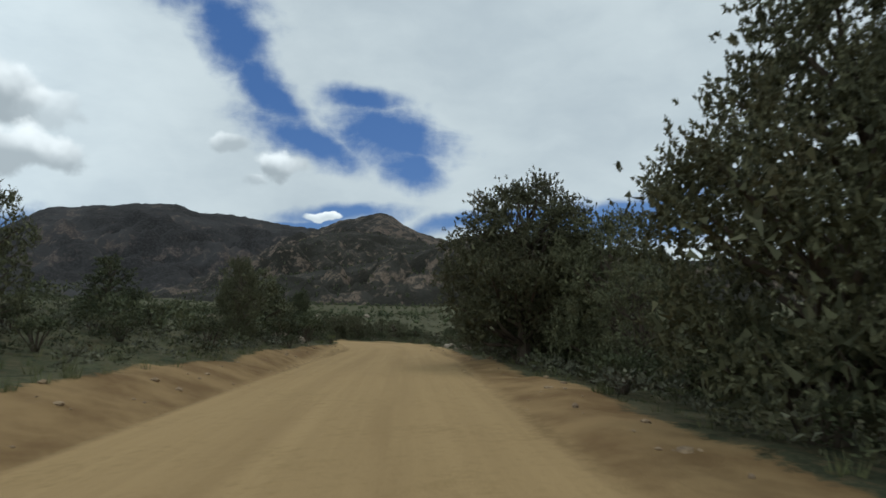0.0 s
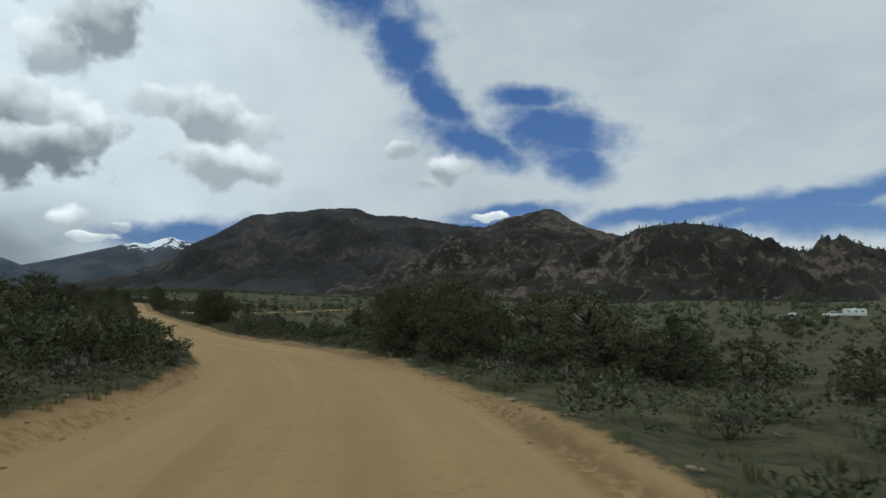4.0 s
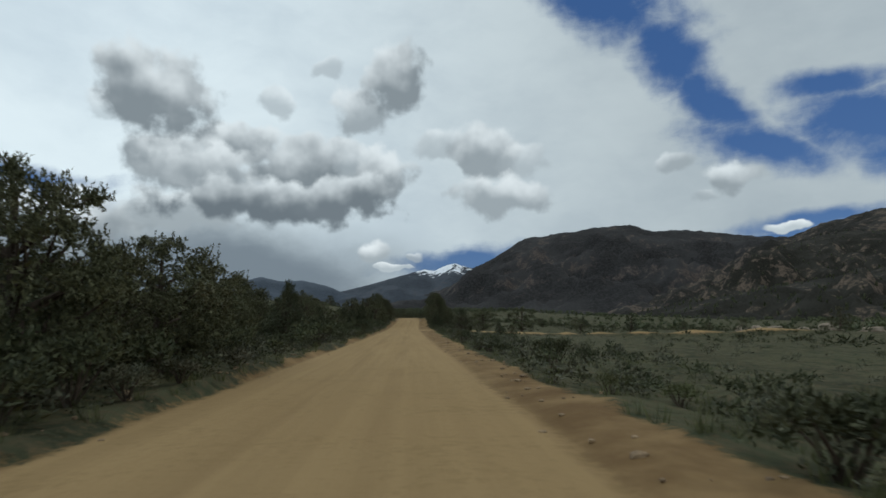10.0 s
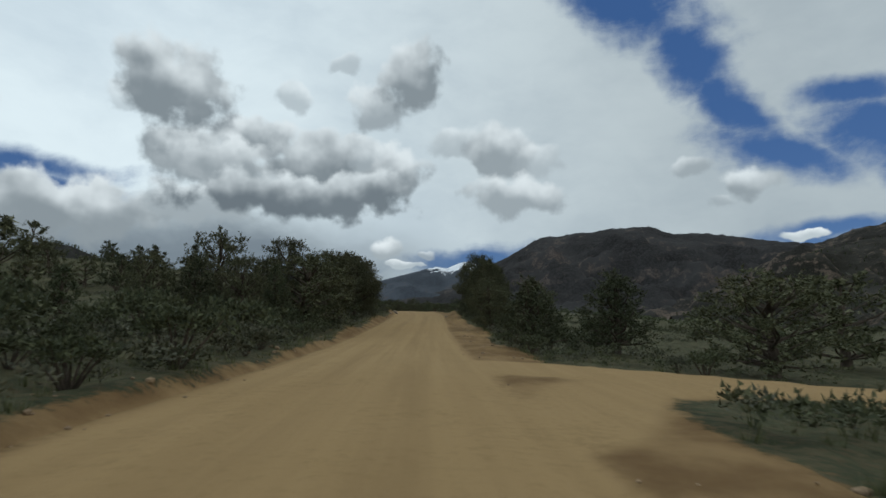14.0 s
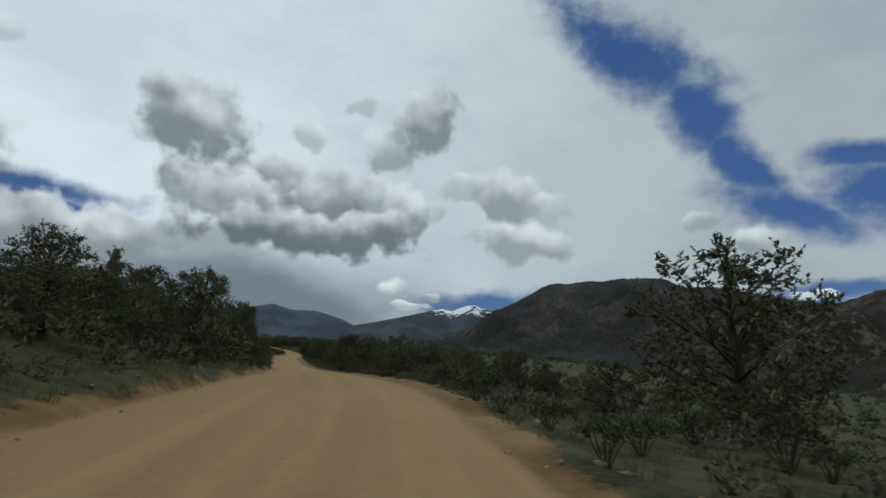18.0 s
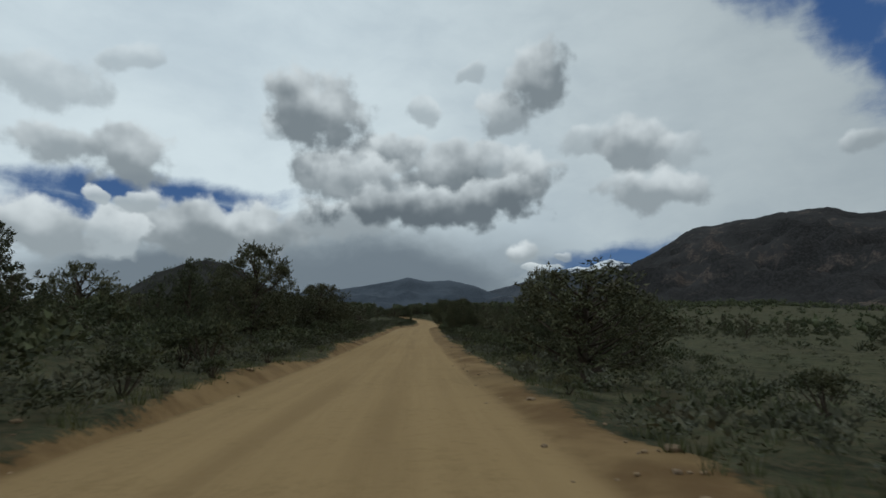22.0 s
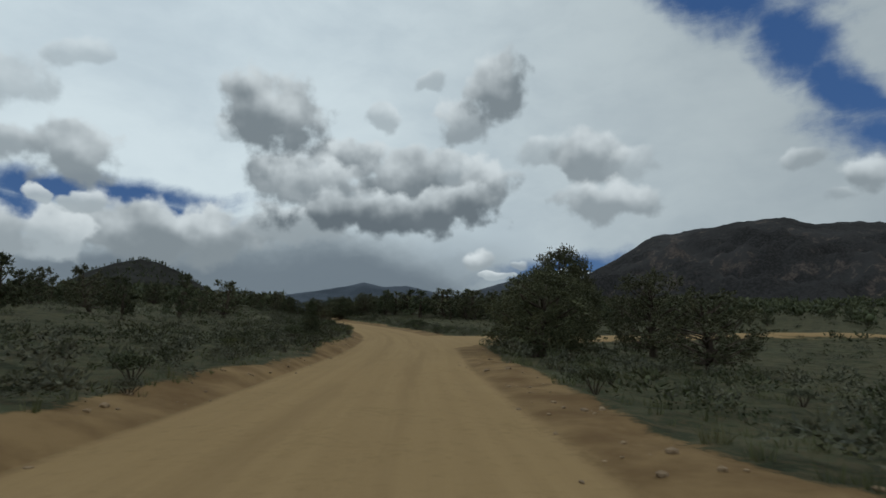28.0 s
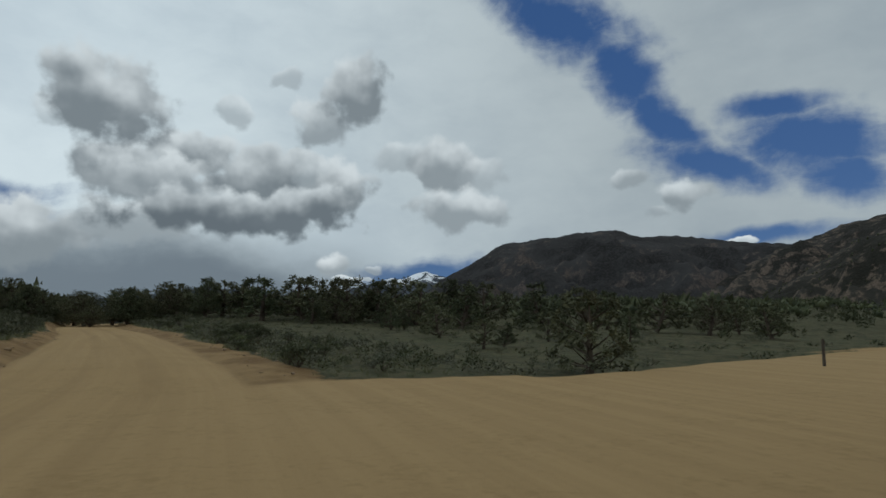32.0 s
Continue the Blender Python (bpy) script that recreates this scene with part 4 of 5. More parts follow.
for x, y, h, w in WOOD:          # wide stands are several trees side by side
    n = max(1, math.ceil(w / (1.35 * h)))
    i = int(nearest_road(x, y)[0][0])
    for q in range(n):
        off = (q - (n - 1) / 2) * w / n
        CLUMPS.append((x + RIGHT[i, 0] * off, y + RIGHT[i, 1] * off + (q % 2) * 0.8, h * (1.0 if q % 2 == 0 else 0.86), min(w / n * 1.25, 1.35 * h)))
for k, (x, y, h, w) in enumerate(CLUMPS):
    close = abs(nearest_road(x, y)[1][0]) < 8.5 and h > 2.6
    away = abs(nearest_road(x, y)[1][0]) > 16
    plant("juniper" if k % 5 in (1, 3) else "pinyon", x, y, h, w, "trees along the road", detail="" if close and k % 7 == 0 else "_far" if away else "_mid")
placed = [(r[0], r[1]) for r in NEAR_TREES + NEAR_JUNIPERS + WOOD]


def scatter(count, amin, amax, nmin, nmax, gap, rnd, keep=None):
    """Random places by arc length and offset from the road."""
    out, tries = [], 0
    while len(out) < count and tries < count * 30:
        tries += 1
        arc, n = rnd.uniform(amin, amax), rnd.uniform(nmin, nmax)
        i = int(np.searchsorted(ARC, arc))
        x, y = C[i, 0] + RIGHT[i, 0] * n, C[i, 1] + RIGHT[i, 1] * n
        if keep and not keep(arc, n, x, y):
            continue
        if abs(nearest_road(x, y)[1][0]) < abs(n) * 0.8 or track_sand(np.array([x]), np.array([y]))[0] > 0:
            continue
        if any((x - a) ** 2 + (y - b) ** 2 < gap * gap for a, b in out):
            continue
        out.append((x, y))
    return out


def clear_of_trees(x, y, r):
    return all((x - a) ** 2 + (y - b) ** 2 > r * r for a, b in placed)


END = float(ARC[-17])
mid_places = scatter(90, -30, END, -75, -11, 3.5, tree_rnd, lambda a, n, x, y: clear_of_trees(x, y, 3.0))
mid_places += scatter(75, -30, END, 12, 90, 3.5, tree_rnd, lambda a, n, x, y: clear_of_trees(x, y, 3.5) and not (130 < a < 265 and n < 55))
mid_places += scatter(60, END - 60, END + 100, -60, 120, 4.0, tree_rnd, lambda a, n, x, y: abs(n) > 16)
mid_places += scatter(110, 400, END + 60, -75, -13, 3.0, tree_rnd, lambda a, n, x, y: clear_of_trees(x, y, 2.5))
mid_places += scatter(70, 230, 420, -75, -14, 3.0, tree_rnd, lambda a, n, x, y: clear_of_trees(x, y, 2.5))
back_places = scatter(120, 400, END + 40, 42, 120, 3.0, tree_rnd, lambda a, n, x, y: clear_of_trees(x, y, 2.5))
for x, y in mid_places:
    kind = tree_rnd.choice(("pinyon", "juniper"))
    h = tree_rnd.uniform(2.2, 4.6)
    plant(kind, x, y, h, h * tree_rnd.uniform(0.75, 1.15), "scattered woodland trees", detail="_far")
FAR_CROWNS = []
for m in MASTER["pinyon_far"] + MASTER["juniper_far"]:
    me = next(o for o in m.children if o.name.startswith("crown")).data
    co, tri = np.zeros(len(me.vertices) * 3), np.zeros(len(me.polygons) * 3, int)
    me.vertices.foreach_get("co", co)
    me.polygons.foreach_get("vertices", tri)
    FAR_CROWNS.append((co.reshape(-1, 3), tri.reshape(-1, 3)))
for group in MASTER.values():
    for m in group:
        for o in (*m.children_recursive, m):
            bpy.data.objects.remove(o)


# ---- brush, grass and far woods ----
def brush_template(seed, lobes, leaves, reach, width, low=0.30, heart=0.0):
    """A rounded shrub one unit wide and one unit high: jagged hearts under thin upright leaves."""
    r = np.random.RandomState(seed)
    soup = Soup()
    ang, out = np.arange(lobes) * 2.4 + r.uniform(-.4, .4, lobes), np.sqrt((np.arange(lobes) + 0.3) / lobes) * 0.34 * (lobes > 1)
    c = np.stack([np.cos(ang) * out, np.sin(ang) * out, low + 0.38 * np.sqrt(np.clip(1 - (out / 0.42) ** 2, 0, 1)) * r.uniform(0.5, 1.05, lobes)], 1)
    rad = np.full(lobes, 0.42 / max(1.0, lobes ** 0.42)) * r.uniform(0.85, 1.15, lobes)
    for k in range(lobes if heart else 0):
        soup.clump(r, c[k], rad[k] * heart, 1, 0.45, 1.0)
    pick = r.randint(0, lobes, leaves)
    u = r.normal(0, 1, (leaves, 3)) + (0, 0, 0.3)
    u /= np.linalg.norm(u, axis=1)[:, None]
    base = c[pick] + u * rad[pick][:, None] * r.uniform(0.25, 1.0, (leaves, 1))
    soup.blades(r, base, u * 0.55 + r.normal(0, 0.42, u.shape) + (0, 0, 0.6), reach * r.uniform(0.45, 1.0, leaves), width * r.uniform(0.7, 1.2, leaves))
    return soup.done()


def grass_template(seed, leaves, width):
    r = np.random.RandomState(seed)
    soup = Soup()
    base = np.concatenate([r.uniform(-.35, .35, (leaves, 2)), np.zeros((leaves, 1))], 1)
    soup.blades(r, base, base * (0.8, 0.8, 0) + r.normal(0, 0.22, base.shape) + (0, 0, 1.0), r.uniform(0.45, 1.0, leaves), width * r.uniform(0.7, 1.2, leaves))
    return soup.done()


def fill_mesh(me, v, f, mat):
    me.vertices.add(len(v))
    me.vertices.foreach_set("co", v.astype(np.float32).ravel())
    me.loops.add(f.size)
    me.loops.foreach_set("vertex_index", f.astype(np.int32).ravel())
    me.polygons.add(len(f))
    me.polygons.foreach_set("loop_start", np.arange(0, f.size, 3, dtype=np.int32))
    me.materials.append(mat)
    me.update()
    me.validate()


def stuff(name, label, category, spots, templates, mat, rnd):
    """One mesh of many small plants. spots: x, y, z, width, height."""
    soup = Soup()
    for x, y, z, w, h in spots:
        t, f = templates[rnd.randrange(len(templates))]
        q = rnd.uniform(0, 6.283)
        c, s_ = math.cos(q), math.sin(q)
        soup.add(np.stack([x + (t[:, 0] * c - t[:, 1] * s_) * w, y + (t[:, 0] * s_ + t[:, 1] * c) * w, z + t[:, 2] * h], 1), f)
    me = bpy.data.meshes.new(name)
    fill_mesh(me, *soup.done(), mat)
    return tagged(new(name, me), label, category, kind="stuff")


def lay_out(count, amin, amax, off_min, off_max, side, seed, power=1.0, sand_ok=False, wob=1.0):
    """Places beside the road: side -1 left, 1 right; offsets count from the verge's outer edge."""
    r = np.random.RandomState(seed)
    arc = r.uniform(amin, amax, count)
    off = off_min + (off_max - off_min) * r.uniform(0, 1, count) ** power
    i = np.searchsorted(ARC, arc)
    n = side * (3.15 + verge_width(arc, np.full(count, side)) + off)
    x, y = C[i, 0] + RIGHT[i, 0] * n, C[i, 1] + RIGHT[i, 1] * n
    j, m = nearest_road(x, y)
    ok = (np.abs(m) > np.minimum(np.abs(n) * 0.85, np.abs(n) - 0.5)) & (track_sand(x, y) < 0.05)
    x, y, j, m = x[ok], y[ok], j[ok], m[ok]
    return x, y, height(x, y, j, m), ARC[j], m


SHRUBS = {  # label, material, width, height, lobes, leaves, leaf length, leaf width
    "sagebrush": ("grey-green sagebrush bush on sandy soil", M_SAGE, 0.95, 0.7, 10, 640, 0.11, 0.019),
    "green_bush": ("leafy dark green bush beside the dirt road", M_GREENBUSH, 1.4, 1.1, 12, 820, 0.09, 0.019),
    "rabbitbrush": ("yellowish green rabbitbrush clump at the verge", M_GRASS, 0.9, 0.7, 8, 440, 0.21, 0.012),
    "thicket_bush": ("tall dense dark green thicket bush by the verge", M_GREENBUSH, 2.0, 1.8, 16, 1000, 0.080, 0.017),
}
THICKETS = {-1: [(8, 34), (34, 290), (288, 345), (340, 402), (408, 470)], 1: [(-8, 50), (70, 120), (296, 322), (350, 400), (425, 470), (500, 530)]}
shrub_rnd = random.Random(9)
for k, (kind, (label, mat, w, h, lobes, leaves, tall, thick)) in enumerate(SHRUBS.items()):
    meshes = []
    for v in range(4):
        me = bpy.data.meshes.new(kind)
        fill_mesh(me, *brush_template(100 + 10 * k + v, lobes, leaves, tall, thick), mat)
        sv, sf = [], []
        for q in range(9):
            ang, out = q * 2.4, 0.12 + 0.035 * q
            tip = Vector((math.cos(ang) * out, math.sin(ang) * out, 0.55 + 0.03 * (q % 4)))
            tube(sv, sf, [Vector((0, 0, -0.05)), tip * 0.5 + Vector((0.02, -0.02, 0)), tip], [0.018, 0.012, 0.004], 4)
        stem = bpy.data.meshes.new("branchwork")
        stem.from_pydata([tuple(p) for p in sv], [], [tuple(f) for f in sf])
        stem.materials.append(M_BARK)
        meshes.append((me, stem))
    spots = []
    for side, seed in ((-1, 21), (1, 22)):
        x, y, z, arc, n = lay_out({"sagebrush": 150, "green_bush": 150, "rabbitbrush": 80, "thicket_bush": 285}[kind], -5, END + 12, -0.1 if kind != "thicket_bush" else 0.35, {"rabbitbrush": 2.5, "thicket_bush": 7.0}.get(kind, 6.0), side, seed + 7 * k, 1.2)
        for row in zip(x, y, z, arc):
            if kind != "thicket_bush" or any(a <= row[3] <= b for a, b in THICKETS[side]):
                spots.append(row)
    for x, y, z, arc in spots:
        f = shrub_rnd.uniform(0.6, 1.25)
        leaf, stem = shrub_rnd.choice(meshes)
        ob = new(kind)
        for name, me in (("foliage", leaf), ("branchwork", stem)):
            piece = tagged(new(name, me), kind="stuff")
            piece.parent = ob
        ob.matrix_basis = Matrix.LocRotScale((x, y, z - 0.04), Euler((0, 0, shrub_rnd.uniform(0, 6.28))), (w * f, w * f, h * f * shrub_rnd.uniform(0.8, 1.15)))
        tagged(ob, label, "bush", kind.replace("_", " ") + " along the road")

low = [brush_template(200 + v, 3, 62, 0.19, 0.034, 0.2) for v in range(8)]
wide_low = [brush_template(220 + v, 1, 20, 0.45, 0.07, 0.2) for v in range(6)]
for side, name_n in ((-1, 6200), (1, 5000)):
    x, y, z, arc, n = lay_out(name_n, -25, END + 60, 3.0, 40, side, 31 + side, 1.4)
    keep = (side < 0) | ~((arc > 125) & (arc < 275) & (np.abs(n) > 8)) | (np.random.RandomState(3).uniform(0, 1, len(x)) < 0.3)
    r = np.random.RandomState(44 + side)
    spots = [(a, b, c - 0.03, w, w * q) for a, b, c, w, q, k in zip(x, y, z, r.uniform(0.5, 1.15, len(x)), r.uniform(0.55, 0.85, len(x)), keep) if k]
    third = len(spots) * 3 // 5
    stuff("sagebrush_cover", "low grey-green sagebrush covering the slope", "brush", spots[:third], low, M_SAGE, shrub_rnd)
    stuff("green_brush_cover", "low green scrub between the sagebrush", "brush", spots[third:], low, M_GREENBUSH, shrub_rnd)
    x, y, z, arc, n = lay_out(3000, -25, END + 60, 30, 190, side, 51 + side, 1.3)
    r = np.random.RandomState(47 + side)
    spots = [(a, b, c - 0.05, w, w * 0.7) for a, b, c, w in zip(x, y, z, r.uniform(0.8, 2.0, len(x)))]
    stuff("distant_brush", "dull green brush on the open plain", "brush", spots, wide_low, M_GREENBUSH, shrub_rnd)
tall_cover = [brush_template(280 + v, 8, 210, 0.11, 0.026) for v in range(6)]
for side, count in ((-1, 1100), (1, 900)):
    x, y, z, arc, n = lay_out(count, -8, END, 0.6, 13, side, 81 + side, 1.3)
    r = np.random.RandomState(57 + side)
    spots = [(p, q, c - 0.05, w, w * f) for p, q, c, k, w, f in zip(x, y, z, arc, r.uniform(1.0, 2.3, len(x)), r.uniform(0.7, 1.05, len(x))) if any(lo <= k <= hi for lo, hi in THICKETS[side])]
    stuff("thicket", "dense dark scrub thicket beside the road", "brush", spots, tall_cover, M_GREENBUSH, shrub_rnd)
verge_tuft = [brush_template(290 + v, 4, 76, 0.17, 0.031, 0.2) for v in range(8)]
for side, count in ((-1, 4600), (1, 3200)):
    x, y, z, arc, n = lay_out(count, -8, END, 0.0, 7.5, side, 91 + side, 1.35)
    r = np.random.RandomState(58 + side)
    spots = [(p, q, c - 0.05, w, w * f) for p, q, c, w, f in zip(x, y, z, r.uniform(0.5, 1.35, len(x)), r.uniform(0.55, 0.9, len(x)))]
    half = len(spots) // 2
    stuff("verge_brush", "dusty low green brush along the verge", "brush", spots[:half], verge_tuft, M_GREENBUSH, shrub_rnd)
    stuff("verge_sagebrush", "pale sagebrush clumps close to the verge", "brush", spots[half:], verge_tuft, M_SAGE, shrub_rnd)
blades = [grass_template(240 + v, 17, 0.026) for v in range(6)]
for side in (-1, 1):
    x, y, z, arc, n = lay_out(6500, -8, END + 40, -0.25, 9, side, 61 + side, 1.6)
    r = np.random.RandomState(49 + side)
    spots = [(a, b, c - 0.02, w, w * 1.1) for a, b, c, w in zip(x, y, z, r.uniform(0.14, 0.38, len(x)))]
    stuff("grass", "dry and green grass tufts beside the road", "grass", spots, blades, M_GRASS, shrub_rnd)
spots = []
for x, y in back_places:
    h = shrub_rnd.uniform(2.0, 3.2)
    spots.append((x, y, float(ground_z(x, y)[0]) - 0.1, h * shrub_rnd.uniform(0.9, 1.25), h))
stuff("back_woods", "dark pinyon and juniper trees behind the meadow", "woods", spots, FAR_CROWNS, M_JUNIPER, shrub_rnd)
woods = [brush_template(260 + v, 2, 30, 0.30, 0.075, 0.25, 0.5) for v in range(8)]
for side, count in ((-1, 1100), (1, 1400)):
    x, y, z, arc, n = lay_out(count, -60, END + 90, 70, 420, side, 71 + side, 1.0)
    r = np.random.RandomState(53 + side)
    spots = [(a, b, c - 0.1, w, w * 0.95) for a, b, c, w in zip(x, y, z, r.uniform(2.2, 5.0, len(x)))]
    stuff("distant_woods", "distant dark pinyon and juniper woodland", "woods", spots, woods, M_JUNIPER, shrub_rnd)
r = np.random.RandomState(77)
ax, ad = np.radians(r.uniform(-60, 42, 2600)), r.uniform(75, 520, 2600)
wx, wy = -95 + np.sin(ax) * ad, 440 + np.cos(ax) * ad
j, m = nearest_road(wx, wy)
ok = np.abs(m) > 9
wz = height(wx, wy, j, m)
stuff("distant_woods", "distant dark pinyon and juniper woodland", "woods", [(a, b, c - 0.1, w, w * 0.95) for a, b, c, w in zip(wx[ok], wy[ok], wz[ok], r.uniform(2.5, 5.0, ok.sum()))], woods, M_JUNIPER, shrub_rnd)


pines = [crown([((0, 0, 0.3), 0.26), ((0.04, 0, 0.62), 0.16)], np.random.RandomState(300 + v), 3, 3, 0.3, 1) for v in range(5)]
for ob, count, tall, floor_z in ((HILL, 2200, 7.0, -10.0), (SLOPE, 1800, 7.0, -10.0), (BUTTE, 1500, 13.0, -12.0)):
    pts = np.array([tuple(v.co) for v in ob.data.vertices])
    rows_of = len(pts) // ob["steps"]
    grid = pts.reshape(rows_of, ob["steps"], 3)
    r = np.random.RandomState(count)
    row, col = r.uniform(0, rows_of - 5.02, count), r.uniform(0, ob["steps"] - 1.02, count)
    row[:count // 8] = rows_of - 5
    i, j = row.astype(int), col.astype(int)
    fi, fj = (row - i)[:, None], (col - j)[:, None]
    spot = (grid[i, j] * (1 - fi) + grid[i + 1, j] * fi) * (1 - fj) + (grid[i, j + 1] * (1 - fi) + grid[i + 1, j + 1] * fi) * fj
    spots = [(q[0], q[1], q[2] - 0.8, h * 0.8, h) for q, h in zip(spot, r.uniform(0.5, 1.2, count) * tall) if q[2] > floor_z]
    stuff("hillside_pines", "dark pines scattered over the hillside", "woods", spots, pines, M_JUNIPER, shrub_rnd)


# ---- rocks, posts, dead wood, campers ----
def boulder(name, x, y, r, seed, label, category="rock", group="", flat=0.75, mat=None, sink=0.25):
    bm = bmesh.new()
    bmesh.ops.create_icosphere(bm, subdivisions=3, radius=1.0)
    off = Vector((seed * 7.3, seed * 3.1, seed * 1.7))
    for v in bm.verts:
        d = v.co.normalized()
        k = 1 + 0.30 * noise.noise(d * 1.1 + off) + 0.13 * noise.noise(d * 3.0 + off)
        cut = max(abs(d.x), abs(d.y), abs(d.z)) ** -0.35
        v.co = Vector((d.x * 1.15, d.y * 0.9, d.z * flat)) * k * cut * r * 0.85
    me = bpy.data.meshes.new(name)
    bm.to_mesh(me)
    bm.free()
    me.materials.append(mat or M_GRANITE)
    ob = new(name, me)
    z = float(ground_z(x, y)[0])
    ob.matrix_basis = pose(x, y, z + r * flat * (0.85 - 2 * sink), 0, 0, seed * 77)
    return tagged(ob, label, category, group)


for k, (x, y, r) in enumerate([(-19.1, -93.1, 0.75), (-19.9, -91.8, 0.6), (-18.4, -91.6, 0.5), (-20.4, -90.0, 0.8), (-19.2, -90.2, 0.5), (-18.0, -93.5, 0.4), (-21.3, -92.0, 0.55)]):
    boulder("boulder", x, y, r, k + 1, "weathered tan granite boulder on the road bank", "rock", "boulders on the bank")
for k, (x, y, r) in enumerate([(-6.0, -93.6, 0.42), (-6.6, -95.6, 0.5), (-5.1, -92.4, 0.35), (-5.4, -94.9, 0.3), (-12.4, -113.6, 0.7), (-11.4, -112.4, 0.55), (-12.9, -112.0, 0.5)]):
    boulder("boulder", x, y, r, k + 20, "rounded grey-brown granite boulder beside the road", "rock", "boulders below the bend")
rock_rnd = random.Random(12)
for k in range(34):
    x, y = rock_rnd.uniform(66, 135), rock_rnd.uniform(112, 172)
    boulder("boulder", x, y, rock_rnd.uniform(0.5, 1.7), k + 40, "pale granite outcrop boulder at the meadow edge", "rock", "outcrop rocks by the meadow", sink=0.12)
for k, (x, y, r) in enumerate([(-15.6, 183.5, 0.22), (-16.4, 188.2, 0.3), (-15.9, 179.5, 0.18), (-6.6, 186.5, 0.2), (-9.3, 178.2, 0.16), (-7.7, 181.4, 0.2), (-57.6, 312.2, 0.22), (-58.4, 318.6, 0.3), (-55.1, 309.0, 0.18), (-14.6, 232.8, 0.2), (-66.6, 386.5, 0.2), (-65.2, 382.0, 0.22), (-69.5, 409.5, 0.3)]):
    boulder("stone", x, y, r, k + 90, "small pale stone lying on the sandy verge", "stone", "stones on the verge")


def marker_post(x, y, h, lean, label):
    z = float(ground_z(x, y)[0])
    top = new("marker_post")
    bm = bmesh.new()
    bmesh.ops.create_cone(bm, cap_ends=True, segments=10, radius1=0.055, radius2=0.048, depth=h + 0.2)
    bmesh.ops.bevel(bm, geom=[e for e in bm.edges if e.calc_length() < 0.05], offset=0.008, segments=1)
    part("shaft", bm, M_POST, top).location = (0, 0, h / 2 - 0.1)
    bm = bmesh.new()
    bmesh.ops.create_cube(bm, size=1.0, matrix=Matrix.Diagonal((0.012, 0.075, 0.16, 1)))
    bmesh.ops.bevel(bm, geom=bm.edges[:], offset=0.004, segments=1)
    part("plate", bm, M_PLATE, top, "faded brown marker plate").location = (0.055, 0, h - 0.16)
    top.matrix_basis = pose(x, y, z, lean, 0, 20)
    return tagged(top, label, "post", "marker posts at the turnings")


M_POST = mat_bark("weathered_post", (0.045, 0.035, 0.028), (0.12, 0.10, 0.08))
M_PLATE = mat_plain("brown_plate", (0.10, 0.06, 0.04))
marker_post(-64.9, 450.6, 1.0, 2, "dark wooden marker post at the side track")
marker_post(1.6, 121.9, 1.0, -3, "slim dark marker post beside the side road")


def dead_wood(x, y, length, turn, seed, label, thick=0.08, branches=5, rise=0.25):
    rnd = random.Random(seed)
    v, f = [], []
    pts = [Vector((length * t, rnd.uniform(-.08, .08) * length * t, 0.05 + rise * math.sin(t * 2.2))) for t in (0, .3, .6, 1)]
    tube(v, f, pts, [thick, thick * 0.85, thick * 0.6, thick * 0.2], 7)
    top = new("dead_branch")
    mesh_object("limb", v, f, M_DEAD, top, smooth=True)
    v, f = [], []
    for _ in range(branches):
        p = pts[1].lerp(pts[3], rnd.random())
        q = p + Vector((rnd.uniform(0, .5), rnd.uniform(-.5, .5), rnd.uniform(0.05, .5))) * length * 0.45
        tube(v, f, [p, p.lerp(q, .5) + Vector((0, 0, .03)), q], [thick * 0.4, thick * 0.25, thick * 0.08], 5)
    tagged(mesh_object("twig_spray", v, f, M_DEAD, top), kind="stuff")
    top.matrix_basis = pose(x, y, float(ground_z(x, y)[0]), 0, 0, turn)
    return tagged(top, label, "branch", "fallen branches")


for k, (x, y, L, turn) in enumerate([(6.4, 12.6, 3.2, -25), (6.8, 11.4, 2.8, 5), (7.4, 13.6, 2.4, 60), (-73.4, 431.2, 1.6, 100), (-72.2, 434.4, 1.4, 120), (-72.0, 431.6, 1.1, 200), (-9.6, -80.6, 1.8, 70), (-9.2, -79.4, 1.4, 130), (-17.4, 232.6, 2.2, 30), (-17.0, 231.8, 2.0, 100), (-45.2, 313.5, 1.6, 150), (-5.9, 9.6, 1.6, 200)]):
    dead_wood(x, y, L, turn, 300 + k, "grey fallen dead branch with bare twigs", 0.07 if L < 2 else 0.1, rise=0.3)


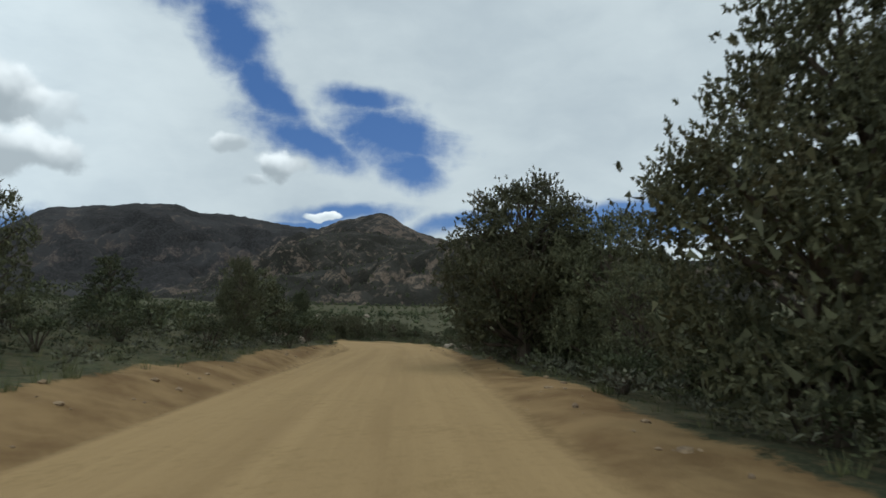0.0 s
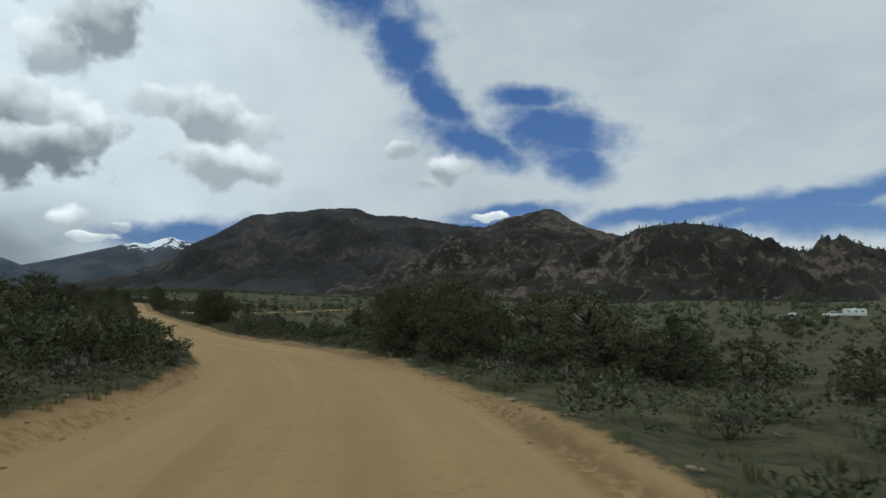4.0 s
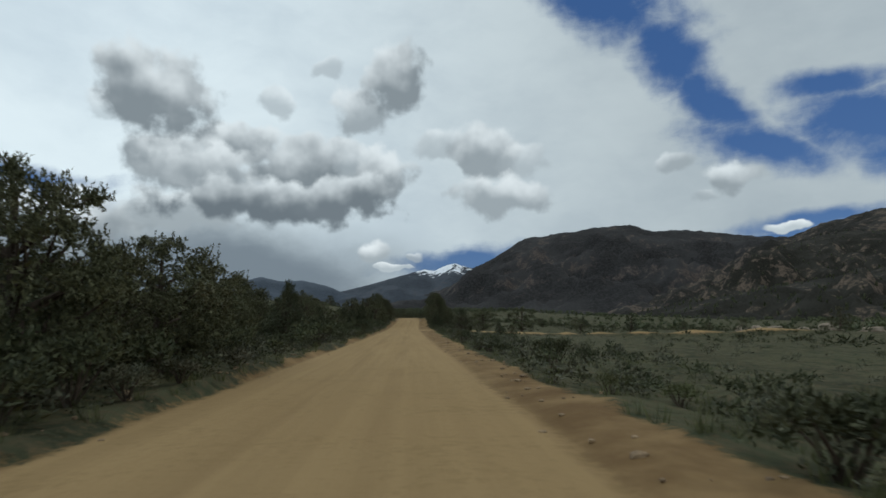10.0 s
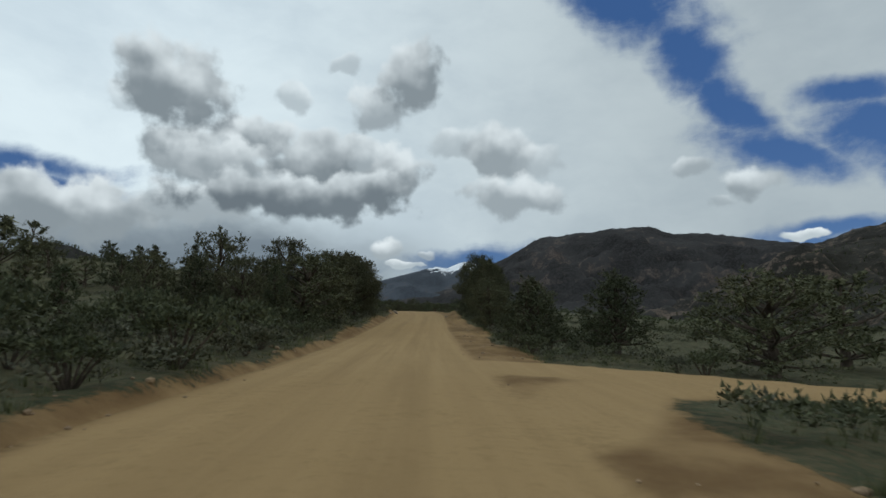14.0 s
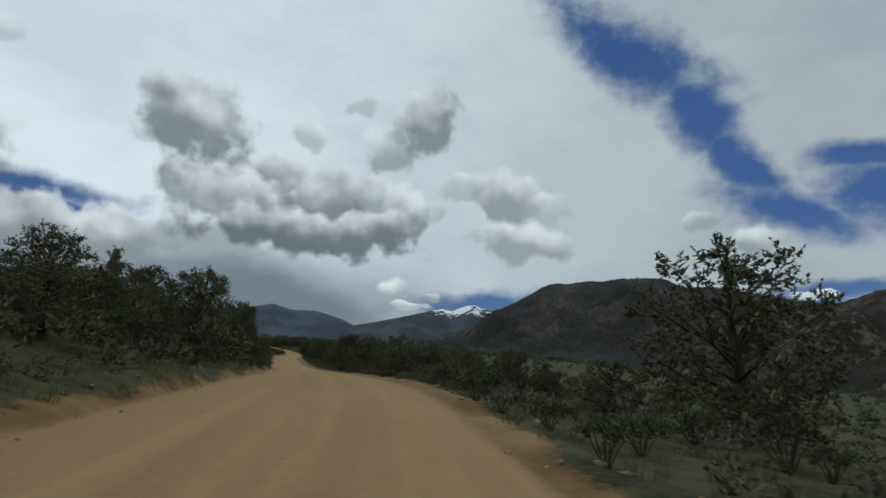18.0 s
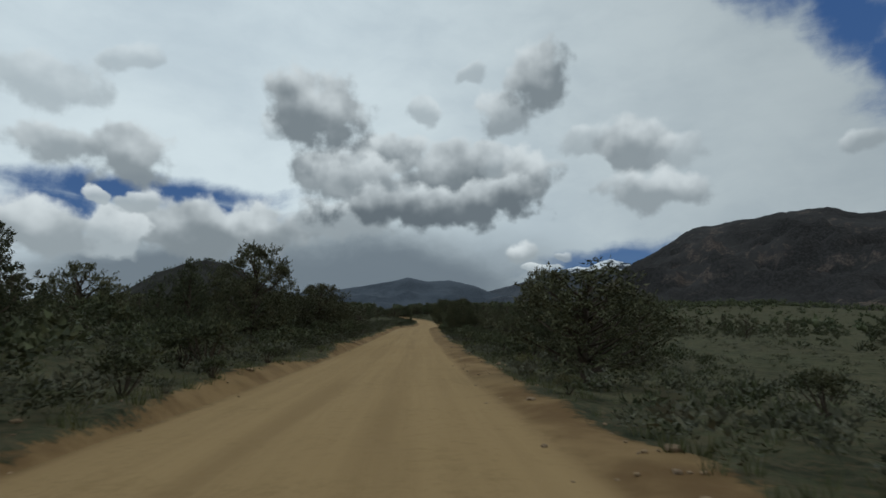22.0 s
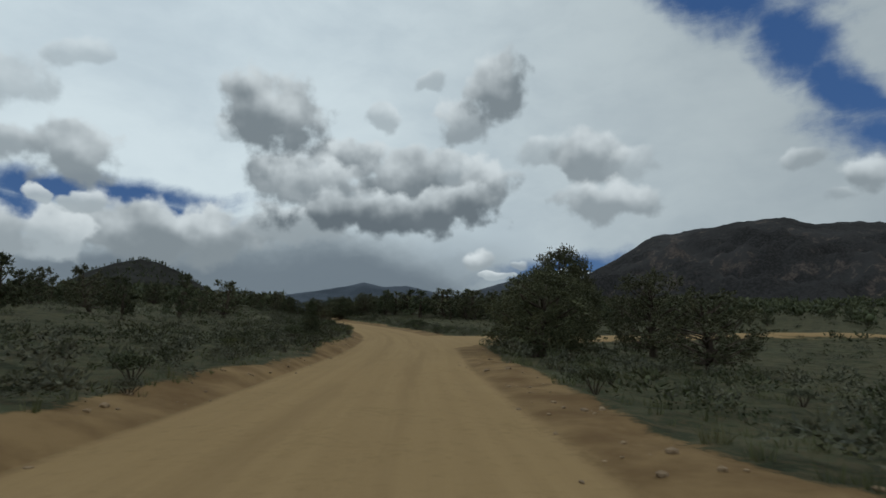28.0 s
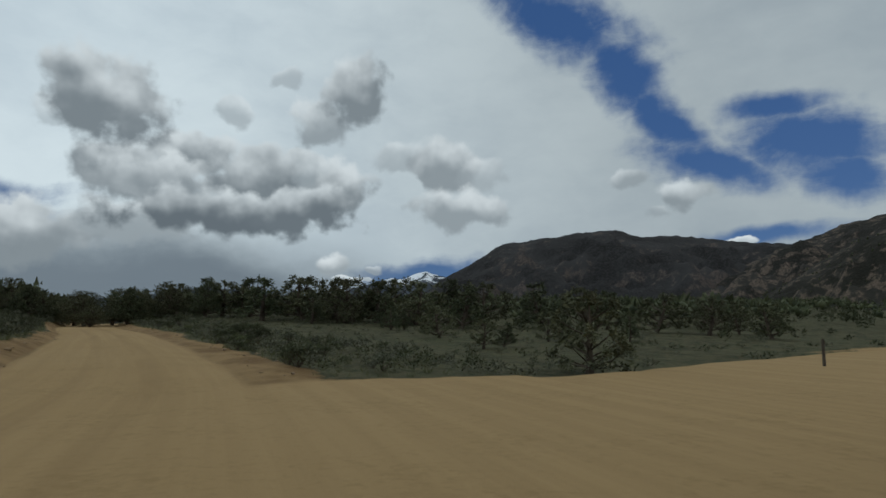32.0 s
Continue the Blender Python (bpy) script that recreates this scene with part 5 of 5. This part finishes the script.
def stone_cover(name, label, count, seed, amin, amax, nmin, nmax, rmin, rmax, mat):
    """Loose pebbles and clods as one mesh."""
    r = np.random.RandomState(seed)
    arc, n = r.uniform(amin, amax, count), r.uniform(nmin, nmax, count) * np.where(r.uniform(0, 1, count) < 0.45, -1, 1)
    n = n + np.sign(n) * 0.5 * verge_width(arc, n) * r.uniform(0, 1, count)
    i = np.searchsorted(ARC, arc)
    x, y = C[i, 0] + RIGHT[i, 0] * n, C[i, 1] + RIGHT[i, 1] * n
    keep = track_sand(x, y) < 0.2
    x, y, count = x[keep], y[keep], int(keep.sum())
    z = ground_z(x, y)
    bm = bmesh.new()
    bmesh.ops.create_icosphere(bm, subdivisions=1, radius=1.0)
    base = np.array([tuple(v.co) for v in bm.verts])
    tri = np.array([[v.index for v in f.verts] for f in bm.faces])
    bm.free()
    verts, faces = [], []
    for k in range(count):
        s_ = r.uniform(rmin, rmax) * np.array([1.2, 0.9, 0.6]) * r.uniform(0.7, 1.3, 3)
        v = base * (1 + r.uniform(-.2, .2, (len(base), 1))) * s_
        q = r.uniform(0, 6.28)
        v = np.stack([v[:, 0] * math.cos(q) - v[:, 1] * math.sin(q), v[:, 0] * math.sin(q) + v[:, 1] * math.cos(q), v[:, 2]], 1)
        verts.append(v + (x[k], y[k], z[k] + s_[2] * 0.3))
        faces.append(tri + k * len(base))
    ob = mesh_object(name, np.concatenate(verts), np.concatenate(faces), mat)
    return tagged(ob, label, "stones", kind="stuff")


stone_cover("gravel", "loose pebbles and clods along the road edges", 2600, 5, -4, END + 6, 2.5, 4.0, 0.015, 0.05, M_PEBBLE)
stone_cover("clods", "dark clods of graded soil on the berm", 700, 6, -4, END + 6, 3.2, 4.3, 0.04, 0.10, M_PEBBLE)


def box(size, bevel=0.03):
    bm = bmesh.new()
    bmesh.ops.create_cube(bm, size=1.0, matrix=Matrix.Diagonal((*size, 1)))
    bmesh.ops.bevel(bm, geom=bm.edges[:], offset=bevel, segments=2, affect="EDGES")
    return bm


def wheel(parent, x, y, r):
    for side in (-1, 1):
        bm = bmesh.new()
        bmesh.ops.create_cone(bm, cap_ends=True, segments=20, radius1=r, radius2=r, depth=0.22, matrix=Matrix.Rotation(math.pi / 2, 4, "X"))
        w = part("wheel", bm, M_RUBBER, parent)
        w.location = (x, side * y, r)
        bm = bmesh.new()
        bmesh.ops.create_cone(bm, cap_ends=True, segments=16, radius1=r * 0.55, radius2=r * 0.5, depth=0.24, matrix=Matrix.Rotation(math.pi / 2, 4, "X"))
        part("rim", bm, M_STEEL, w)


def camper(x, y, turn, L):
    top = new("camper_trailer")
    bm = box((L, 2.3, 2.2), 0.28)
    part("body", bm, M_WHITE, top).location = (0, 0, 1.75)
    part("stripe", box((L * 0.9, 2.33, 0.18), 0.02), M_STRIPE, top, "tan side stripe").location = (0, 0, 1.45)
    for k in (-0.32, 0.0, 0.3):
        part("window", box((0.9, 2.34, 0.5), 0.05), M_DARKGLASS, top).location = (k * L, 0, 2.1)
    part("door", box((0.65, 0.04, 1.7), 0.02), M_WHITE, top).location = (L * 0.16, -1.17, 1.6)
    part("air_conditioner", box((0.9, 0.7, 0.28), 0.08), M_WHITE, top).location = (0, 0, 2.98)
    part("hitch", box((1.2, 0.12, 0.12), 0.02), M_STEEL, top).location = (L / 2 + 0.5, 0, 0.6)
    wheel(top, -0.45, 1.0, 0.34)
    wheel(top, 0.45, 1.0, 0.34)
    top.matrix_basis = pose(x, y, float(ground_z(x, y)[0]), 0, 0, turn)
    return tagged(top, "white camper trailer parked on a sandy clearing", "camper", "campers on the clearing")


def pickup(x, y, turn, mat, label):
    top = new("pickup_truck")
    part("body", box((5.2, 1.9, 0.75), 0.12), mat, top).location = (0, 0, 0.8)
    part("cab", box((2.3, 1.7, 0.75), 0.22), mat, top).location = (0.3, 0, 1.5)
    part("window", box((2.0, 1.73, 0.42), 0.1), M_DARKGLASS, top).location = (0.3, 0, 1.55)
    part("windscreen", box((2.33, 1.45, 0.42), 0.1), M_DARKGLASS, top).location = (0.3, 0, 1.55)
    wheel(top, -1.6, 0.86, 0.38)
    wheel(top, 1.65, 0.86, 0.38)
    top.matrix_basis = pose(x, y, float(ground_z(x, y)[0]), 0, 0, turn)
    return tagged(top, label, "truck")


M_WHITE = mat_plain("white_paint", (0.78, 0.78, 0.76), 0.35)
M_STRIPE = mat_plain("tan_stripe", (0.30, 0.22, 0.15), 0.4)
M_DARKGLASS = mat_plain("dark_glass", (0.02, 0.022, 0.025), 0.08)
M_RUBBER = mat_plain("rubber", (0.02, 0.02, 0.02), 0.8)
M_STEEL = mat_plain("steel", (0.35, 0.35, 0.36), 0.4, 0.8)
camper(202, 37, -40, 6.4)
camper(187, 48, 20, 3.6)
pickup(196, 40.5, -35, M_WHITE, "white pickup truck parked beside a camper trailer")
pickup(181, 47.5, 70, M_STEEL, "silver pickup truck parked on a sandy clearing")
